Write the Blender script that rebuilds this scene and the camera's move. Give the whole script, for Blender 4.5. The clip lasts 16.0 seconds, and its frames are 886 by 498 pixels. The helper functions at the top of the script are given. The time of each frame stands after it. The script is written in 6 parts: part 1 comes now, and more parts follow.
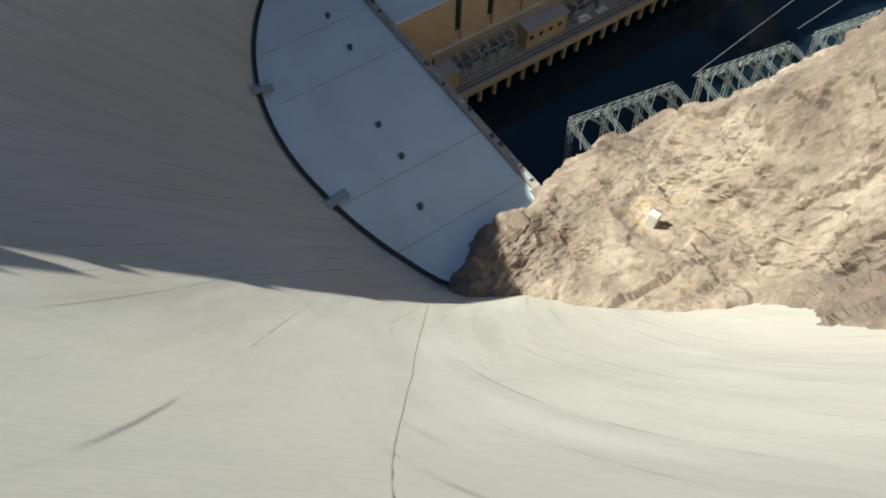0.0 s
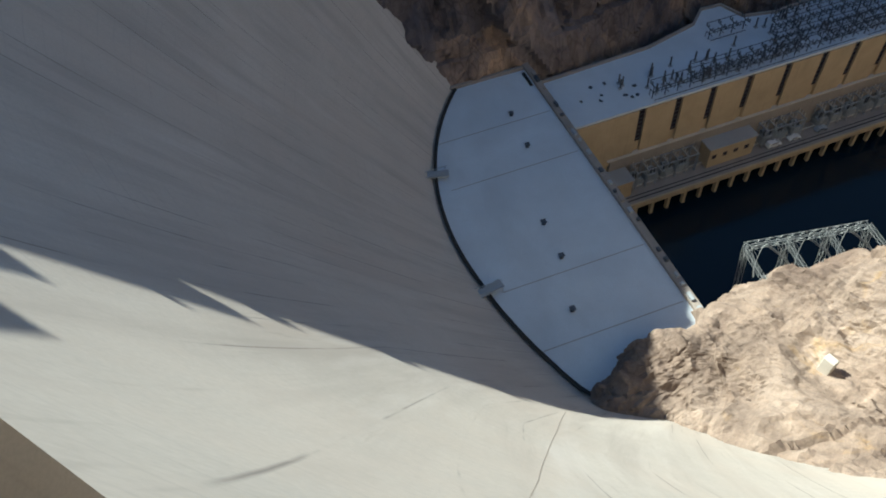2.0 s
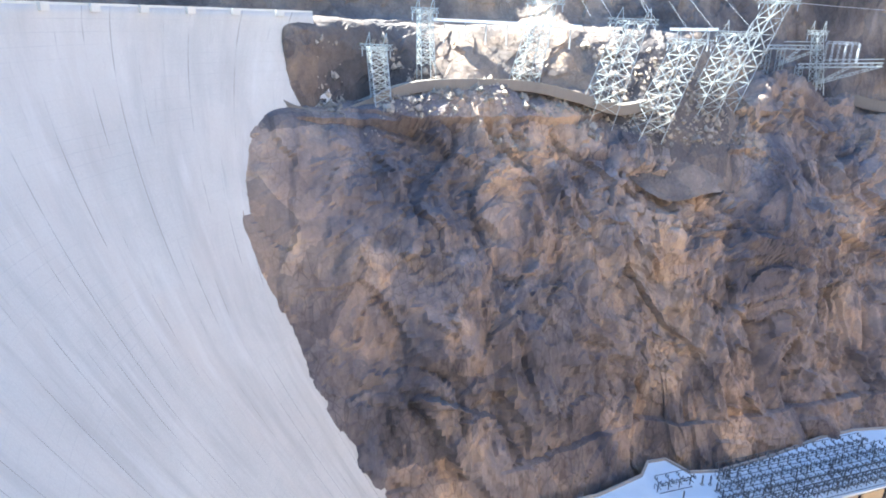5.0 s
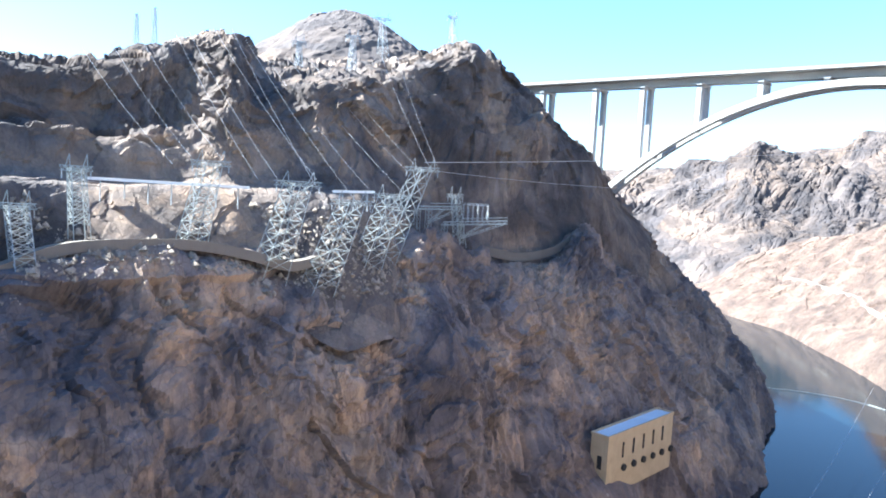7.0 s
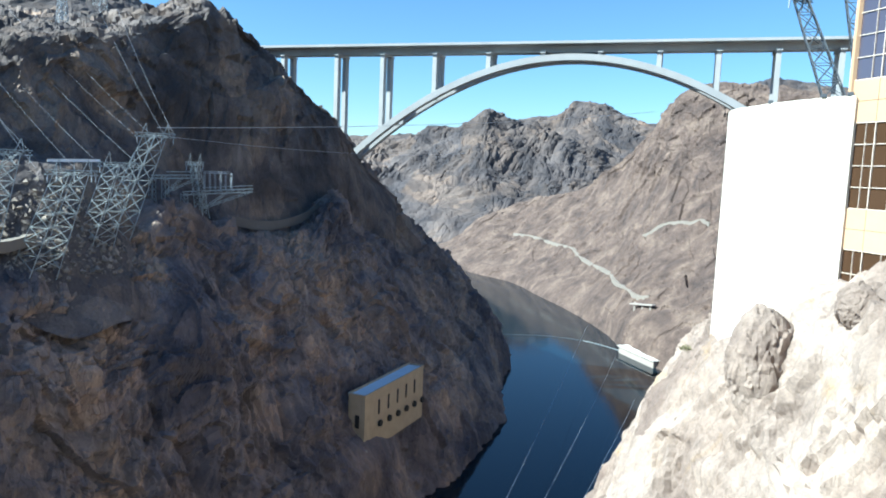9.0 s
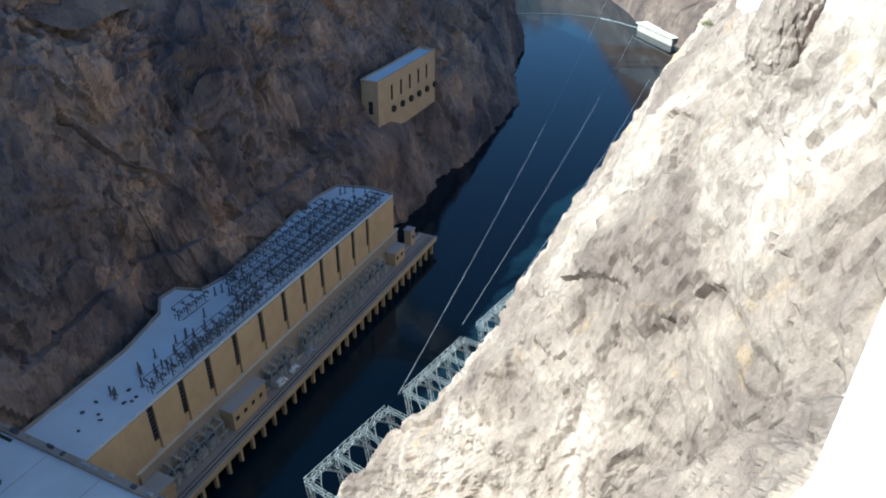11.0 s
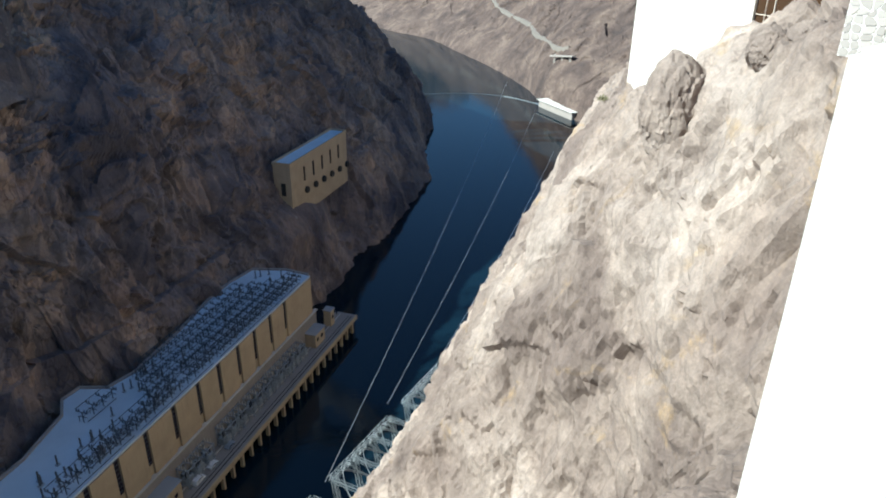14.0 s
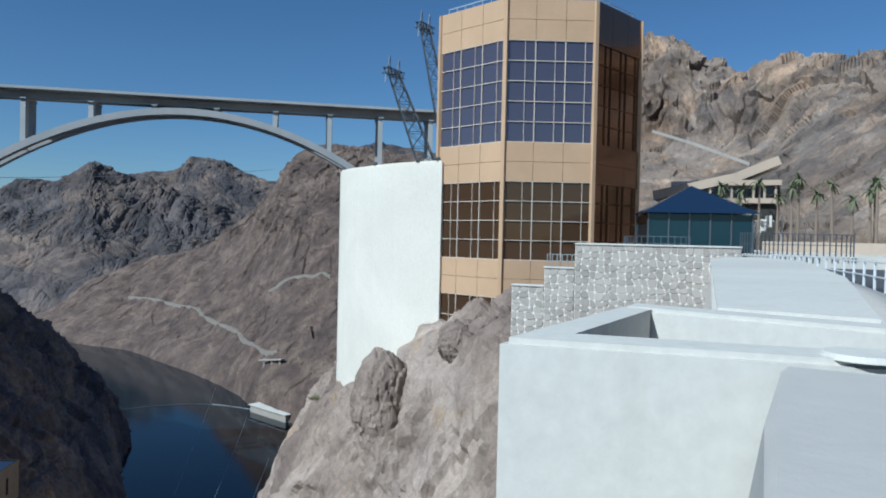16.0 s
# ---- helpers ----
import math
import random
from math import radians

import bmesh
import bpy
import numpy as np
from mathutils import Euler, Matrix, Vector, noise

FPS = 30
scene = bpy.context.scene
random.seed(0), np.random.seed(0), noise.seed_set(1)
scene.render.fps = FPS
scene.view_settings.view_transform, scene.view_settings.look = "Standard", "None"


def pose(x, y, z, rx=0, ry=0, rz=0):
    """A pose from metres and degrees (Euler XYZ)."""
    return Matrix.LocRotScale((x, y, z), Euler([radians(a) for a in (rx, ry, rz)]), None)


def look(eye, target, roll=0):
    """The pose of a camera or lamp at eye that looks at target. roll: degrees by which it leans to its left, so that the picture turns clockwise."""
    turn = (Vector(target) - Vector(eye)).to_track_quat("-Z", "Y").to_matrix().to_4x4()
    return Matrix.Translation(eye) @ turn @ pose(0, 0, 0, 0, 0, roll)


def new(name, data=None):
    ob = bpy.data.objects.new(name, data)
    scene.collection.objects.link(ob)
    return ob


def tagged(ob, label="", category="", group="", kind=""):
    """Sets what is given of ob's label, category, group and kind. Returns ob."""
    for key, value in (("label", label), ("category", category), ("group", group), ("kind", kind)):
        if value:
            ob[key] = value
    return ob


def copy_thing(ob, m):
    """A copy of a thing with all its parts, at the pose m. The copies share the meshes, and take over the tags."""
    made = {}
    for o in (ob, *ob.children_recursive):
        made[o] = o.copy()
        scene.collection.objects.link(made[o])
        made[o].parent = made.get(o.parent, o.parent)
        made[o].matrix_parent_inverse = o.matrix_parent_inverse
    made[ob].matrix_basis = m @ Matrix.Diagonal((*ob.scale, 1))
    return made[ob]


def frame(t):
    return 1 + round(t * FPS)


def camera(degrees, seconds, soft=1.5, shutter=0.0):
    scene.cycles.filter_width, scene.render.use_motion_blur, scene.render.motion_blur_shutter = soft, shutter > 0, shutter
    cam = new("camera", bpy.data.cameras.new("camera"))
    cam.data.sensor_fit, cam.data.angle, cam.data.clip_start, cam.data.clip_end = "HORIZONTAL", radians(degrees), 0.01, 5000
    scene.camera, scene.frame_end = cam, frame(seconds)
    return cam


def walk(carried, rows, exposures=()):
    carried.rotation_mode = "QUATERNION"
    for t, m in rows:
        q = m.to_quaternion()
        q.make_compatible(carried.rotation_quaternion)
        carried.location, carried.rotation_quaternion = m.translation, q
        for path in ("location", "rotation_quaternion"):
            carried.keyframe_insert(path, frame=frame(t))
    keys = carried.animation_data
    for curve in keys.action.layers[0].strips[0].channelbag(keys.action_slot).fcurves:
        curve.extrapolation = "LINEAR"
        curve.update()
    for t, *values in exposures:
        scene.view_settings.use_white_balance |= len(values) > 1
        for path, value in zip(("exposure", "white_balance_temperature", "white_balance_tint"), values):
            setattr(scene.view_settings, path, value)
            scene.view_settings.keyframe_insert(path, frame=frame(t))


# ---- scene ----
# A concrete arch dam in a rock canyon, seen by a camera held over the crest's parapet.
# x to the right bank, y downstream, z up from the river; the crest stands 180 m above the water.
cam = camera(63.90, 16.0, soft=1.9, shutter=0.0)
EYE = (0.0, 0.0, 181.0)
SLIDE = ((0.0, -0.19), (13.0, -0.19), (13.5, -0.15), (14.0, -0.12), (15.0, -0.12), (15.5, -0.04), (16.0, 0.0))  # seconds, shift in x
TURNS = (  # seconds, heading, pitch, roll in degrees
    (0.0, 55.85, -60.02, -0.69),
    (0.5, 52.78, -62.23, -1.13),
    (1.0, 50.98, -59.75, -1.09),
    (1.5, 60.53, -56.59, 3.69),
    (2.0, 70.33, -51.98, 4.33),
    (2.5, 79.33, -50.21, 5.29),
    (3.0, 83.80, -47.78, 4.93),
    (3.5, 86.80, -42.60, 4.77),
    (4.0, 86.93, -33.47, 2.50),
    (4.5, 81.96, -26.36, 0.27),
    (5.0, 70.36, -18.30, -2.05),
    (5.2, 67.13, -16.56, -2.29),
    (7.3, 39.80, -3.93, -3.60),
    (7.5, 36.42, -3.80, -3.95),
    (8.0, 30.73, -3.01, -3.57),
    (8.2, 28.94, -2.71, -3.09),
    (10.3, 21.98, -21.56, -0.92),
    (10.5, 22.47, -24.49, -0.52),
    (11.0, 24.90, -31.40, -0.74),
    (11.5, 28.17, -38.30, -1.03),
    (12.0, 31.86, -43.79, -2.67),
    (12.5, 31.58, -46.84, -1.27),
    (13.0, 28.57, -43.25, -1.12),
    (13.5, 22.20, -34.68, -0.98),
    (14.0, 17.61, -25.21, -0.91),
    (14.5, 13.54, -18.14, -0.58),
    (15.0, 6.90, -9.93, -1.56),
    (15.5, 0.45, -4.39, -1.39),
    (16.0, -5.27, -0.84, -1.32),
)
EXPOSURES = [  # seconds, stops, kelvin, tint
    (0.0, 0.9, 6600, -4), (0.5, 0.75, 6600, -3), (1.0, 0.7, 6500, -4), (1.5, 0.85, 6500, -3), (2.5, 1.2, 6300, 0), (3.5, 1.65, 6150, 3), (4.0, 2.5, 6500, 3), (4.5, 2.95, 6350, 3), (5.2, 3.65, 6050, 3),
    (7.3, 2.45, 5700, 4), (8.2, 1.65, 5400, -4), (10.3, 1.55, 5400, -5), (11.5, 1.5, 5400, -5), (12.5, 1.25, 5450, -6), (14.5, 1.1, 5600, -2), (15.0, 0.45, 5600, -1), (16.0, 0.15, 5200, 0)]
walk(cam, [(t, pose(EYE[0] + float(np.interp(t, *zip(*SLIDE))), EYE[1], EYE[2], 90 + p, r, h)) for t, h, p, r in TURNS], EXPOSURES)

# ---- daylight: clear sky, sun from upstream over the left bank ----
SUN_AZ, SUN_EL = 231.0, 41.5
world = bpy.data.worlds.new("sky")
scene.world = world
world.use_nodes = True
wn = world.node_tree.nodes
sky = wn.new("ShaderNodeTexSky")
sky.sky_type = "NISHITA"
sky.sun_disc = False
sky.sun_elevation = radians(SUN_EL)
sky.sun_rotation = radians(SUN_AZ)
sky.air_density, sky.dust_density, sky.ozone_density = 1.0, 0.1, 6.0
world.node_tree.links.new(sky.outputs["Color"], wn["Background"].inputs["Color"])
wn["Background"].inputs["Strength"].default_value = 0.062
sun_data = bpy.data.lights.new("sun", "SUN")
sun_data.energy, sun_data.angle, sun_data.color = 5.0, radians(0.5), (1.0, 0.96, 0.90)
sun = new("sun", sun_data)
_a, _e = radians(SUN_AZ), radians(SUN_EL)
SUN_DIR = Vector((math.sin(_a) * math.cos(_e), math.cos(_a) * math.cos(_e), math.sin(_e)))
sun.matrix_world = look(SUN_DIR * 600 + Vector((-100, 100, 100)), (-100, 100, 100))

# ---- materials ----
def material(name, base, rough=0.8, metal=0.0):
    m = bpy.data.materials.new(name)
    m.use_nodes = True
    b = m.node_tree.nodes["Principled BSDF"]
    b.inputs["Base Color"].default_value = (*base, 1)
    b.inputs["Roughness"].default_value = rough
    b.inputs["Metallic"].default_value = metal
    return m


def nodes_of(m):
    return m.node_tree.nodes, m.node_tree.links, m.node_tree.nodes["Principled BSDF"]


def coords(n, l, scale=(1, 1, 1), rot=(0, 0, 0), kind="Object"):
    tc, mp = n.new("ShaderNodeTexCoord"), n.new("ShaderNodeMapping")
    mp.inputs["Scale"].default_value, mp.inputs["Rotation"].default_value = scale, rot
    l.new(tc.outputs[kind], mp.inputs["Vector"])
    return mp.outputs["Vector"]


def fbm(n, l, vec, scale, detail=6.0, rough=0.55, distort=0.0):
    t = n.new("ShaderNodeTexNoise")
    t.inputs["Scale"].default_value, t.inputs["Detail"].default_value = scale, detail
    t.inputs["Roughness"].default_value, t.inputs["Distortion"].default_value = rough, distort
    l.new(vec, t.inputs["Vector"])
    return t.outputs["Fac"]


def ramp(n, l, fac, stops):
    r = n.new("ShaderNodeValToRGB")
    e = r.color_ramp.elements
    while len(e) < len(stops):
        e.new(0.5)
    for el, (p, c) in zip(e, stops):
        el.position, el.color = p, (*c, 1) if len(c) == 3 else c
    l.new(fac, r.inputs["Fac"])
    return r.outputs["Color"]


def mix(n, l, fac, a, b, mode="MIX"):
    x = n.new("ShaderNodeMix")
    x.data_type, x.blend_type = "RGBA", mode
    for sock, v in ((x.inputs["Factor"], fac), (x.inputs["A"], a), (x.inputs["B"], b)):
        if isinstance(v, (int, float)):
            sock.default_value = v
        elif isinstance(v, tuple):
            sock.default_value = (*v, 1)
        else:
            l.new(v, sock)
    return x.outputs["Result"]


def bump(n, l, height, strength, distance, bsdf, under=None):
    b = n.new("ShaderNodeBump")
    b.inputs["Strength"].default_value, b.inputs["Distance"].default_value = strength, distance
    l.new(height, b.inputs["Height"])
    if under is not None:
        l.new(under, b.inputs["Normal"])
    l.new(b.outputs["Normal"], bsdf.inputs["Normal"])
    return b.outputs["Normal"]


def rock_material(name, dark, mid, light, patch=0.02, relief=1.2, ochre=0.0, spread=0.18, fields=0.0, split_dark=0.6, vary=1.0, stretch=0.3):
    """Weathered volcanic rock: broad colour fields, streaks down the face, cracks and grain."""
    m = material(name, mid, 0.95)
    n, l, b = nodes_of(m)
    v = coords(n, l)
    vs = coords(n, l, (1, 1, stretch), (0.5, 0.35, 0))
    broad = fbm(n, l, v, patch, 5, 0.6, 0.6)
    c = ramp(n, l, broad, [(0.5 - spread, dark), (0.5, mid), (0.5 + spread * 0.9, light)])
    if fields:
        wide = mix(n, l, 9.0, coords(n, l, (1, 1, 0.7), (0.3, 0.2, 0.5)), fbm(n, l, v, 0.06, 5, 0.65), "ADD")
        wide.node.clamp_factor = False
        for size, fac in ((fields, 0.85), (fields * 3.7, 0.6)):
            area = n.new("ShaderNodeTexVoronoi")
            area.inputs["Scale"].default_value = size
            l.new(wide, area.inputs["Vector"])
            tone = n.new("ShaderNodeSeparateColor")
            l.new(area.outputs["Color"], tone.inputs[0])
            c = mix(n, l, fac, c, ramp(n, l, tone.outputs[0], [(0.0, (0.60, 0.60, 0.65)), (0.3, (0.95, 0.90, 0.87)), (0.55, (0.88, 0.90, 0.96)), (0.8, (1.16, 1.06, 0.96)), (1.0, (1.40, 1.25, 1.10))]), "MULTIPLY")
    streak = fbm(n, l, vs, 0.12, 8, 0.65, 0.8)
    c = mix(n, l, 0.62 * vary, c, ramp(n, l, streak, [(0.25, (0.45, 0.42, 0.41)), (0.5, (0.95, 0.93, 0.9)), (0.72, (1.35, 1.3, 1.22))]), "MULTIPLY")
    vein = n.new("ShaderNodeTexNoise")
    vein.noise_type = "RIDGED_MULTIFRACTAL"
    vein.inputs["Scale"].default_value, vein.inputs["Detail"].default_value = 0.16, 7
    vein.inputs["Distortion"].default_value = 0.7
    l.new(vs, vein.inputs["Vector"])
    crack = ramp(n, l, vein.outputs["Fac"], [(0.15, (0.55, 0.53, 0.52)), (0.45, (1, 1, 1)), (0.95, (1.12, 1.1, 1.08))])
    c = mix(n, l, 0.6 * vary, c, crack, "MULTIPLY")
    if ochre:
        spot = fbm(n, l, v, 0.07, 7, 0.7, 1.2)
        c = mix(n, l, ramp(n, l, spot, [(0.60, (0, 0, 0)), (0.72, (ochre,) * 3)]), c, (0.40, 0.26, 0.10))
    fine = fbm(n, l, v, 0.9, 8, 0.7)
    c = mix(n, l, 0.5 * vary, c, ramp(n, l, fine, [(0.3, (0.6, 0.58, 0.56)), (0.7, (1.3, 1.28, 1.25))]), "MULTIPLY")
    cell = n.new("ShaderNodeTexVoronoi")
    cell.feature = "DISTANCE_TO_EDGE"
    cell.inputs["Scale"].default_value = 0.42
    bent = mix(n, l, 0.25, vs, fbm(n, l, v, 0.5, 3), "ADD")
    l.new(bent, cell.inputs["Vector"])
    split = ramp(n, l, cell.outputs["Distance"], [(0.0, (split_dark, split_dark * 0.96, split_dark * 0.94)), (0.09, (1, 1, 1))])
    where = ramp(n, l, fbm(n, l, v, 0.06, 4), [(0.42, (0, 0, 0)), (0.6, (0.7, 0.7, 0.7))])
    c = mix(n, l, where, c, split, "MULTIPLY")
    grain = fbm(n, l, v, 3.2, 6, 0.75)
    c = mix(n, l, 0.45 * vary, c, ramp(n, l, grain, [(0.32, (0.55, 0.53, 0.51)), (0.68, (1.35, 1.32, 1.28))]), "MULTIPLY")
    l.new(c, b.inputs["Base Color"])
    h1 = bump(n, l, streak, 0.8 * vary, relief * 2.2, b)
    h2 = bump(n, l, crack, 0.5 * vary, relief, b, h1)
    h3 = bump(n, l, fine, 0.7 * vary, relief * 0.5, b, h2)
    bump(n, l, grain, 0.5, relief * 0.16, b, h3)
    return m


def concrete_material(name, base, stain, streaky=0.5, scale=1.0, relief=0.02):
    """Cast concrete: cloudy tone, runs of dirt down the face, fine pores."""
    m = material(name, base, 0.88)
    n, l, b = nodes_of(m)
    v = coords(n, l)
    vs = coords(n, l, (1, 1, 0.06))
    cloud = fbm(n, l, v, 0.05 * scale, 6, 0.6, 0.4)
    c = mix(n, l, ramp(n, l, cloud, [(0.35, (0, 0, 0)), (0.7, (0.8, 0.8, 0.8))]), base, tuple(x * 0.8 for x in base))
    run = fbm(n, l, vs, 0.55 * scale, 6, 0.6)
    c = mix(n, l, ramp(n, l, run, [(0.56, (0, 0, 0)), (0.75, (streaky,) * 3)]), c, stain)
    pore = fbm(n, l, v, 3.0 * scale, 8, 0.7)
    c = mix(n, l, 0.35, c, ramp(n, l, pore, [(0.3, (0.75, 0.75, 0.75)), (0.7, (1.15, 1.15, 1.15))]), "MULTIPLY")
    l.new(c, b.inputs["Base Color"])
    bump(n, l, pore, 0.4, relief, b)
    return m


# East wall: brown rock, its shade partly put into the darker colour.
ROCK_EAST = rock_material("brown_shaded_canyon_rock", (0.14, 0.128, 0.136), (0.25, 0.213, 0.198), (0.385, 0.312, 0.252), 0.022, 0.9, 0.35, 0.11, 0.045, 0.5, 0.6)
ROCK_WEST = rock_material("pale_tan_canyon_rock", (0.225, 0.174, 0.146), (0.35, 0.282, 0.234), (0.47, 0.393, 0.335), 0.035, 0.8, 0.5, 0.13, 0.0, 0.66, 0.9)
ROCK_HILL = rock_material("desert_hill_rock", (0.088, 0.08, 0.079), (0.178, 0.157, 0.146), (0.29, 0.25, 0.215), 0.02, 1.6, 0.0, 0.12, 0.035, 0.6, 0.8)
ROCK_SLOPE = rock_material("reddish_slope_rock", (0.076, 0.056, 0.05), (0.16, 0.116, 0.096), (0.26, 0.198, 0.16), 0.03, 2.4, 0.0, 0.2, 0.0, 0.5, 0.9, 1.3)
ROCK_BANK = rock_material("tan_hillside_rock", (0.16, 0.13, 0.11), (0.30, 0.25, 0.205), (0.44, 0.375, 0.31), 0.02, 1.4, 0.0, 0.14, 0.03)
ROCK_FAR = rock_material("far_mountain_rock", (0.062, 0.058, 0.062), (0.108, 0.095, 0.092), (0.165, 0.142, 0.13), 0.008, 1.6, 0.0, 0.14, 0.01, 0.8, 0.5, 1.0)


def dam_material():
    """Mass concrete: lifts, contraction joints that show in broken stretches, and dirt that ran down; the UV map is in metres."""
    m = concrete_material("dam_face_concrete", (0.515, 0.48, 0.43), (0.40, 0.36, 0.31), 0.25, 0.7)
    n, l, b = nodes_of(m)
    old = b.inputs["Base Color"].links[0].from_socket
    uv = coords(n, l, (1, 1, 1), kind="UV")
    run = coords(n, l, (0.14, 0.022, 1), kind="UV")
    runs = fbm(n, l, run, 1.0, 5, 0.6, 0.3)
    c = mix(n, l, ramp(n, l, runs, [(0.46, (0, 0, 0)), (0.68, (0.65,) * 3)]), old, (0.37, 0.335, 0.30))
    warm = fbm(n, l, coords(n, l, (0.03, 0.02, 1), kind="UV"), 1.0, 5, 0.65, 0.4)
    c = mix(n, l, ramp(n, l, warm, [(0.45, (0, 0, 0)), (0.68, (0.45,) * 3)]), c, (0.52, 0.45, 0.385))
    fine = fbm(n, l, coords(n, l, (0.55, 0.05, 1), kind="UV"), 1.0, 4, 0.6, 0.2)
    c = mix(n, l, ramp(n, l, fine, [(0.62, (0, 0, 0)), (0.74, (0.4,) * 3)]), c, (0.30, 0.27, 0.24))
    sep = n.new("ShaderNodeSeparateXYZ")
    l.new(uv, sep.inputs[0])

    def lines(sock, pitch, width):
        a = n.new("ShaderNodeMath")
        a.operation = "PINGPONG"
        a.inputs[1].default_value = pitch / 2
        l.new(sock, a.inputs[0])
        r = ramp(n, l, a.outputs[0], [(0.0, (1, 1, 1)), (width, (0, 0, 0))])
        return r

    broken = fbm(n, l, coords(n, l, (0.16, 0.022, 1), kind="UV"), 1.0, 4, 0.7)
    gate = ramp(n, l, broken, [(0.50, (0.03, 0.03, 0.03)), (0.58, (0.95,) * 3)])
    joint = mix(n, l, 1.0, lines(sep.outputs[0], 7.5, 0.22), gate, "MULTIPLY")
    c = mix(n, l, joint, c, (0.20, 0.18, 0.165))
    lift = mix(n, l, 1.0, lines(sep.outputs[1], 3.0, 0.12), ramp(n, l, fbm(n, l, coords(n, l, (0.03, 0.05, 1), kind="UV"), 1.0, 4), [(0.45, (0, 0, 0)), (0.65, (0.6,) * 3)]), "MULTIPLY")
    c = mix(n, l, lift, c, (0.34, 0.32, 0.30))
    pale = fbm(n, l, coords(n, l, (0.10, 0.018, 1), kind="UV"), 1.0, 5, 0.65)
    c = mix(n, l, ramp(n, l, pale, [(0.55, (0, 0, 0)), (0.70, (0.32,) * 3)]), c, (0.62, 0.595, 0.56))
    l.new(c, b.inputs["Base Color"])
    return m


CONCRETE_FACE = dam_material()
CONCRETE_PALE = concrete_material("pale_painted_concrete", (0.585, 0.55, 0.485), (0.42, 0.38, 0.315), 0.5, 3.0, 0.004)
# Warm bounce on the left bay's shaded side, put into tan; plus dirt runs.
CONCRETE_BOUNCE_TAN = concrete_material("bounce_tan_stained_concrete", (0.52, 0.43, 0.32), (0.38, 0.30, 0.21), 0.6, 8.0, 0.004)
CONCRETE_DARK = concrete_material("weathered_concrete", (0.34, 0.30, 0.26), (0.18, 0.15, 0.12), 0.5, 3.0)
# Pale roofs; blue skylight on the shaded roofs is put into this base.
ROOF_GREY = concrete_material("sky_tinted_roof_membrane", (0.61, 0.68, 0.735), (0.47, 0.52, 0.56), 0.2, 1.0)
BUFF = concrete_material("buff_concrete", (0.52, 0.40, 0.25), (0.32, 0.24, 0.15), 0.5, 3.0)
WHITE_WALL = concrete_material("white_render", (0.69, 0.63, 0.53), (0.60, 0.54, 0.44), 0.15, 1.0, 0.005)
COPPER = concrete_material("copper_tan_panel", (0.50, 0.325, 0.19), (0.44, 0.30, 0.18), 0.2, 2.0, 0.002)
TAN = concrete_material("tan_concrete", (0.44, 0.345, 0.26), (0.36, 0.28, 0.21), 0.3, 2.0)
STEEL = material("galvanised_steel", (0.33, 0.36, 0.36), 0.5, 0.5)
DARK = material("dark_opening", (0.03, 0.028, 0.025), 0.9)
BRIDGE_CON = concrete_material("bridge_concrete", (0.38, 0.38, 0.37), (0.28, 0.27, 0.26), 0.3, 1.0)
GLASS_TINT = material("tinted_window_glass", (0.035, 0.03, 0.04), 0.05)
MULLION = material("tan_window_mullion", (0.62, 0.52, 0.42), 0.5)
# Pane colours: reflected brown rock below, reflected violet sky above, put into the tint.
GLASS_ROCK_TONE = material("rock_toned_window_glass", (0.11, 0.062, 0.034), 0.06, 0.5)
GLASS_SKY_TONE = material("sky_toned_window_glass", (0.14, 0.125, 0.155), 0.05, 0.6)
# Right face's shade and mirrored brown rock, put into one dark bronze.
GLASS_SHADE_BRONZE = material("shaded_bronze_mirror_glass", (0.16, 0.08, 0.04), 0.08, 0.7)
WATER = material("deep_river_water", (0.004, 0.012, 0.019), 0.06)
_n, _l, _b = nodes_of(WATER)
_b.inputs["IOR"].default_value = 1.33
bump(_n, _l, fbm(_n, _l, coords(_n, _l), 0.35, 4, 0.6), 0.12, 0.3, _b)
STEEL_DARK = material("dark_switchgear_steel", (0.10, 0.11, 0.12), 0.55, 0.5)
PAINT_WHITE = material("white_vehicle_paint", (0.75, 0.75, 0.74), 0.25)
PAINT_GREY = material("grey_machine_paint", (0.33, 0.36, 0.38), 0.5)
TYRE = material("black_rubber", (0.02, 0.02, 0.02), 0.9)
BLUE_ROOF = material("dark_blue_glass_roof", (0.012, 0.024, 0.05), 0.15)
ASPHALT = concrete_material("worn_asphalt", (0.075, 0.075, 0.078), (0.05, 0.05, 0.05), 0.3, 4.0)
ROAD_PALE = concrete_material("pale_gravel_track", (0.23, 0.20, 0.165), (0.18, 0.155, 0.125), 0.3, 1.0)
LEAF = material("dry_shrub_leaves", (0.16, 0.15, 0.07), 0.9)
PALM_LEAF = material("palm_fronds", (0.12, 0.13, 0.065), 0.8)
TEAL_GLASS = material("teal_pavilion_glass", (0.008, 0.028, 0.038), 0.1)
PALM_TRUNK = material("palm_bark", (0.20, 0.15, 0.11), 0.95)
WALL_BROWN = concrete_material("brown_stone_barrier", (0.20, 0.17, 0.14), (0.13, 0.11, 0.09), 0.4, 2.0)
SCREE = rock_material("pale_rubble", (0.28, 0.24, 0.20), (0.42, 0.37, 0.31), (0.54, 0.48, 0.41), 0.2, 0.3)
CABLE = material("bright_cable", (0.42, 0.43, 0.45), 0.4, 0.5)
STONE = concrete_material("rubble_wall_stone", (0.40, 0.36, 0.315), (0.28, 0.25, 0.22), 0.4, 6.0, 0.03)
MORTAR = material("pale_mortar", (0.64, 0.60, 0.53), 0.95)
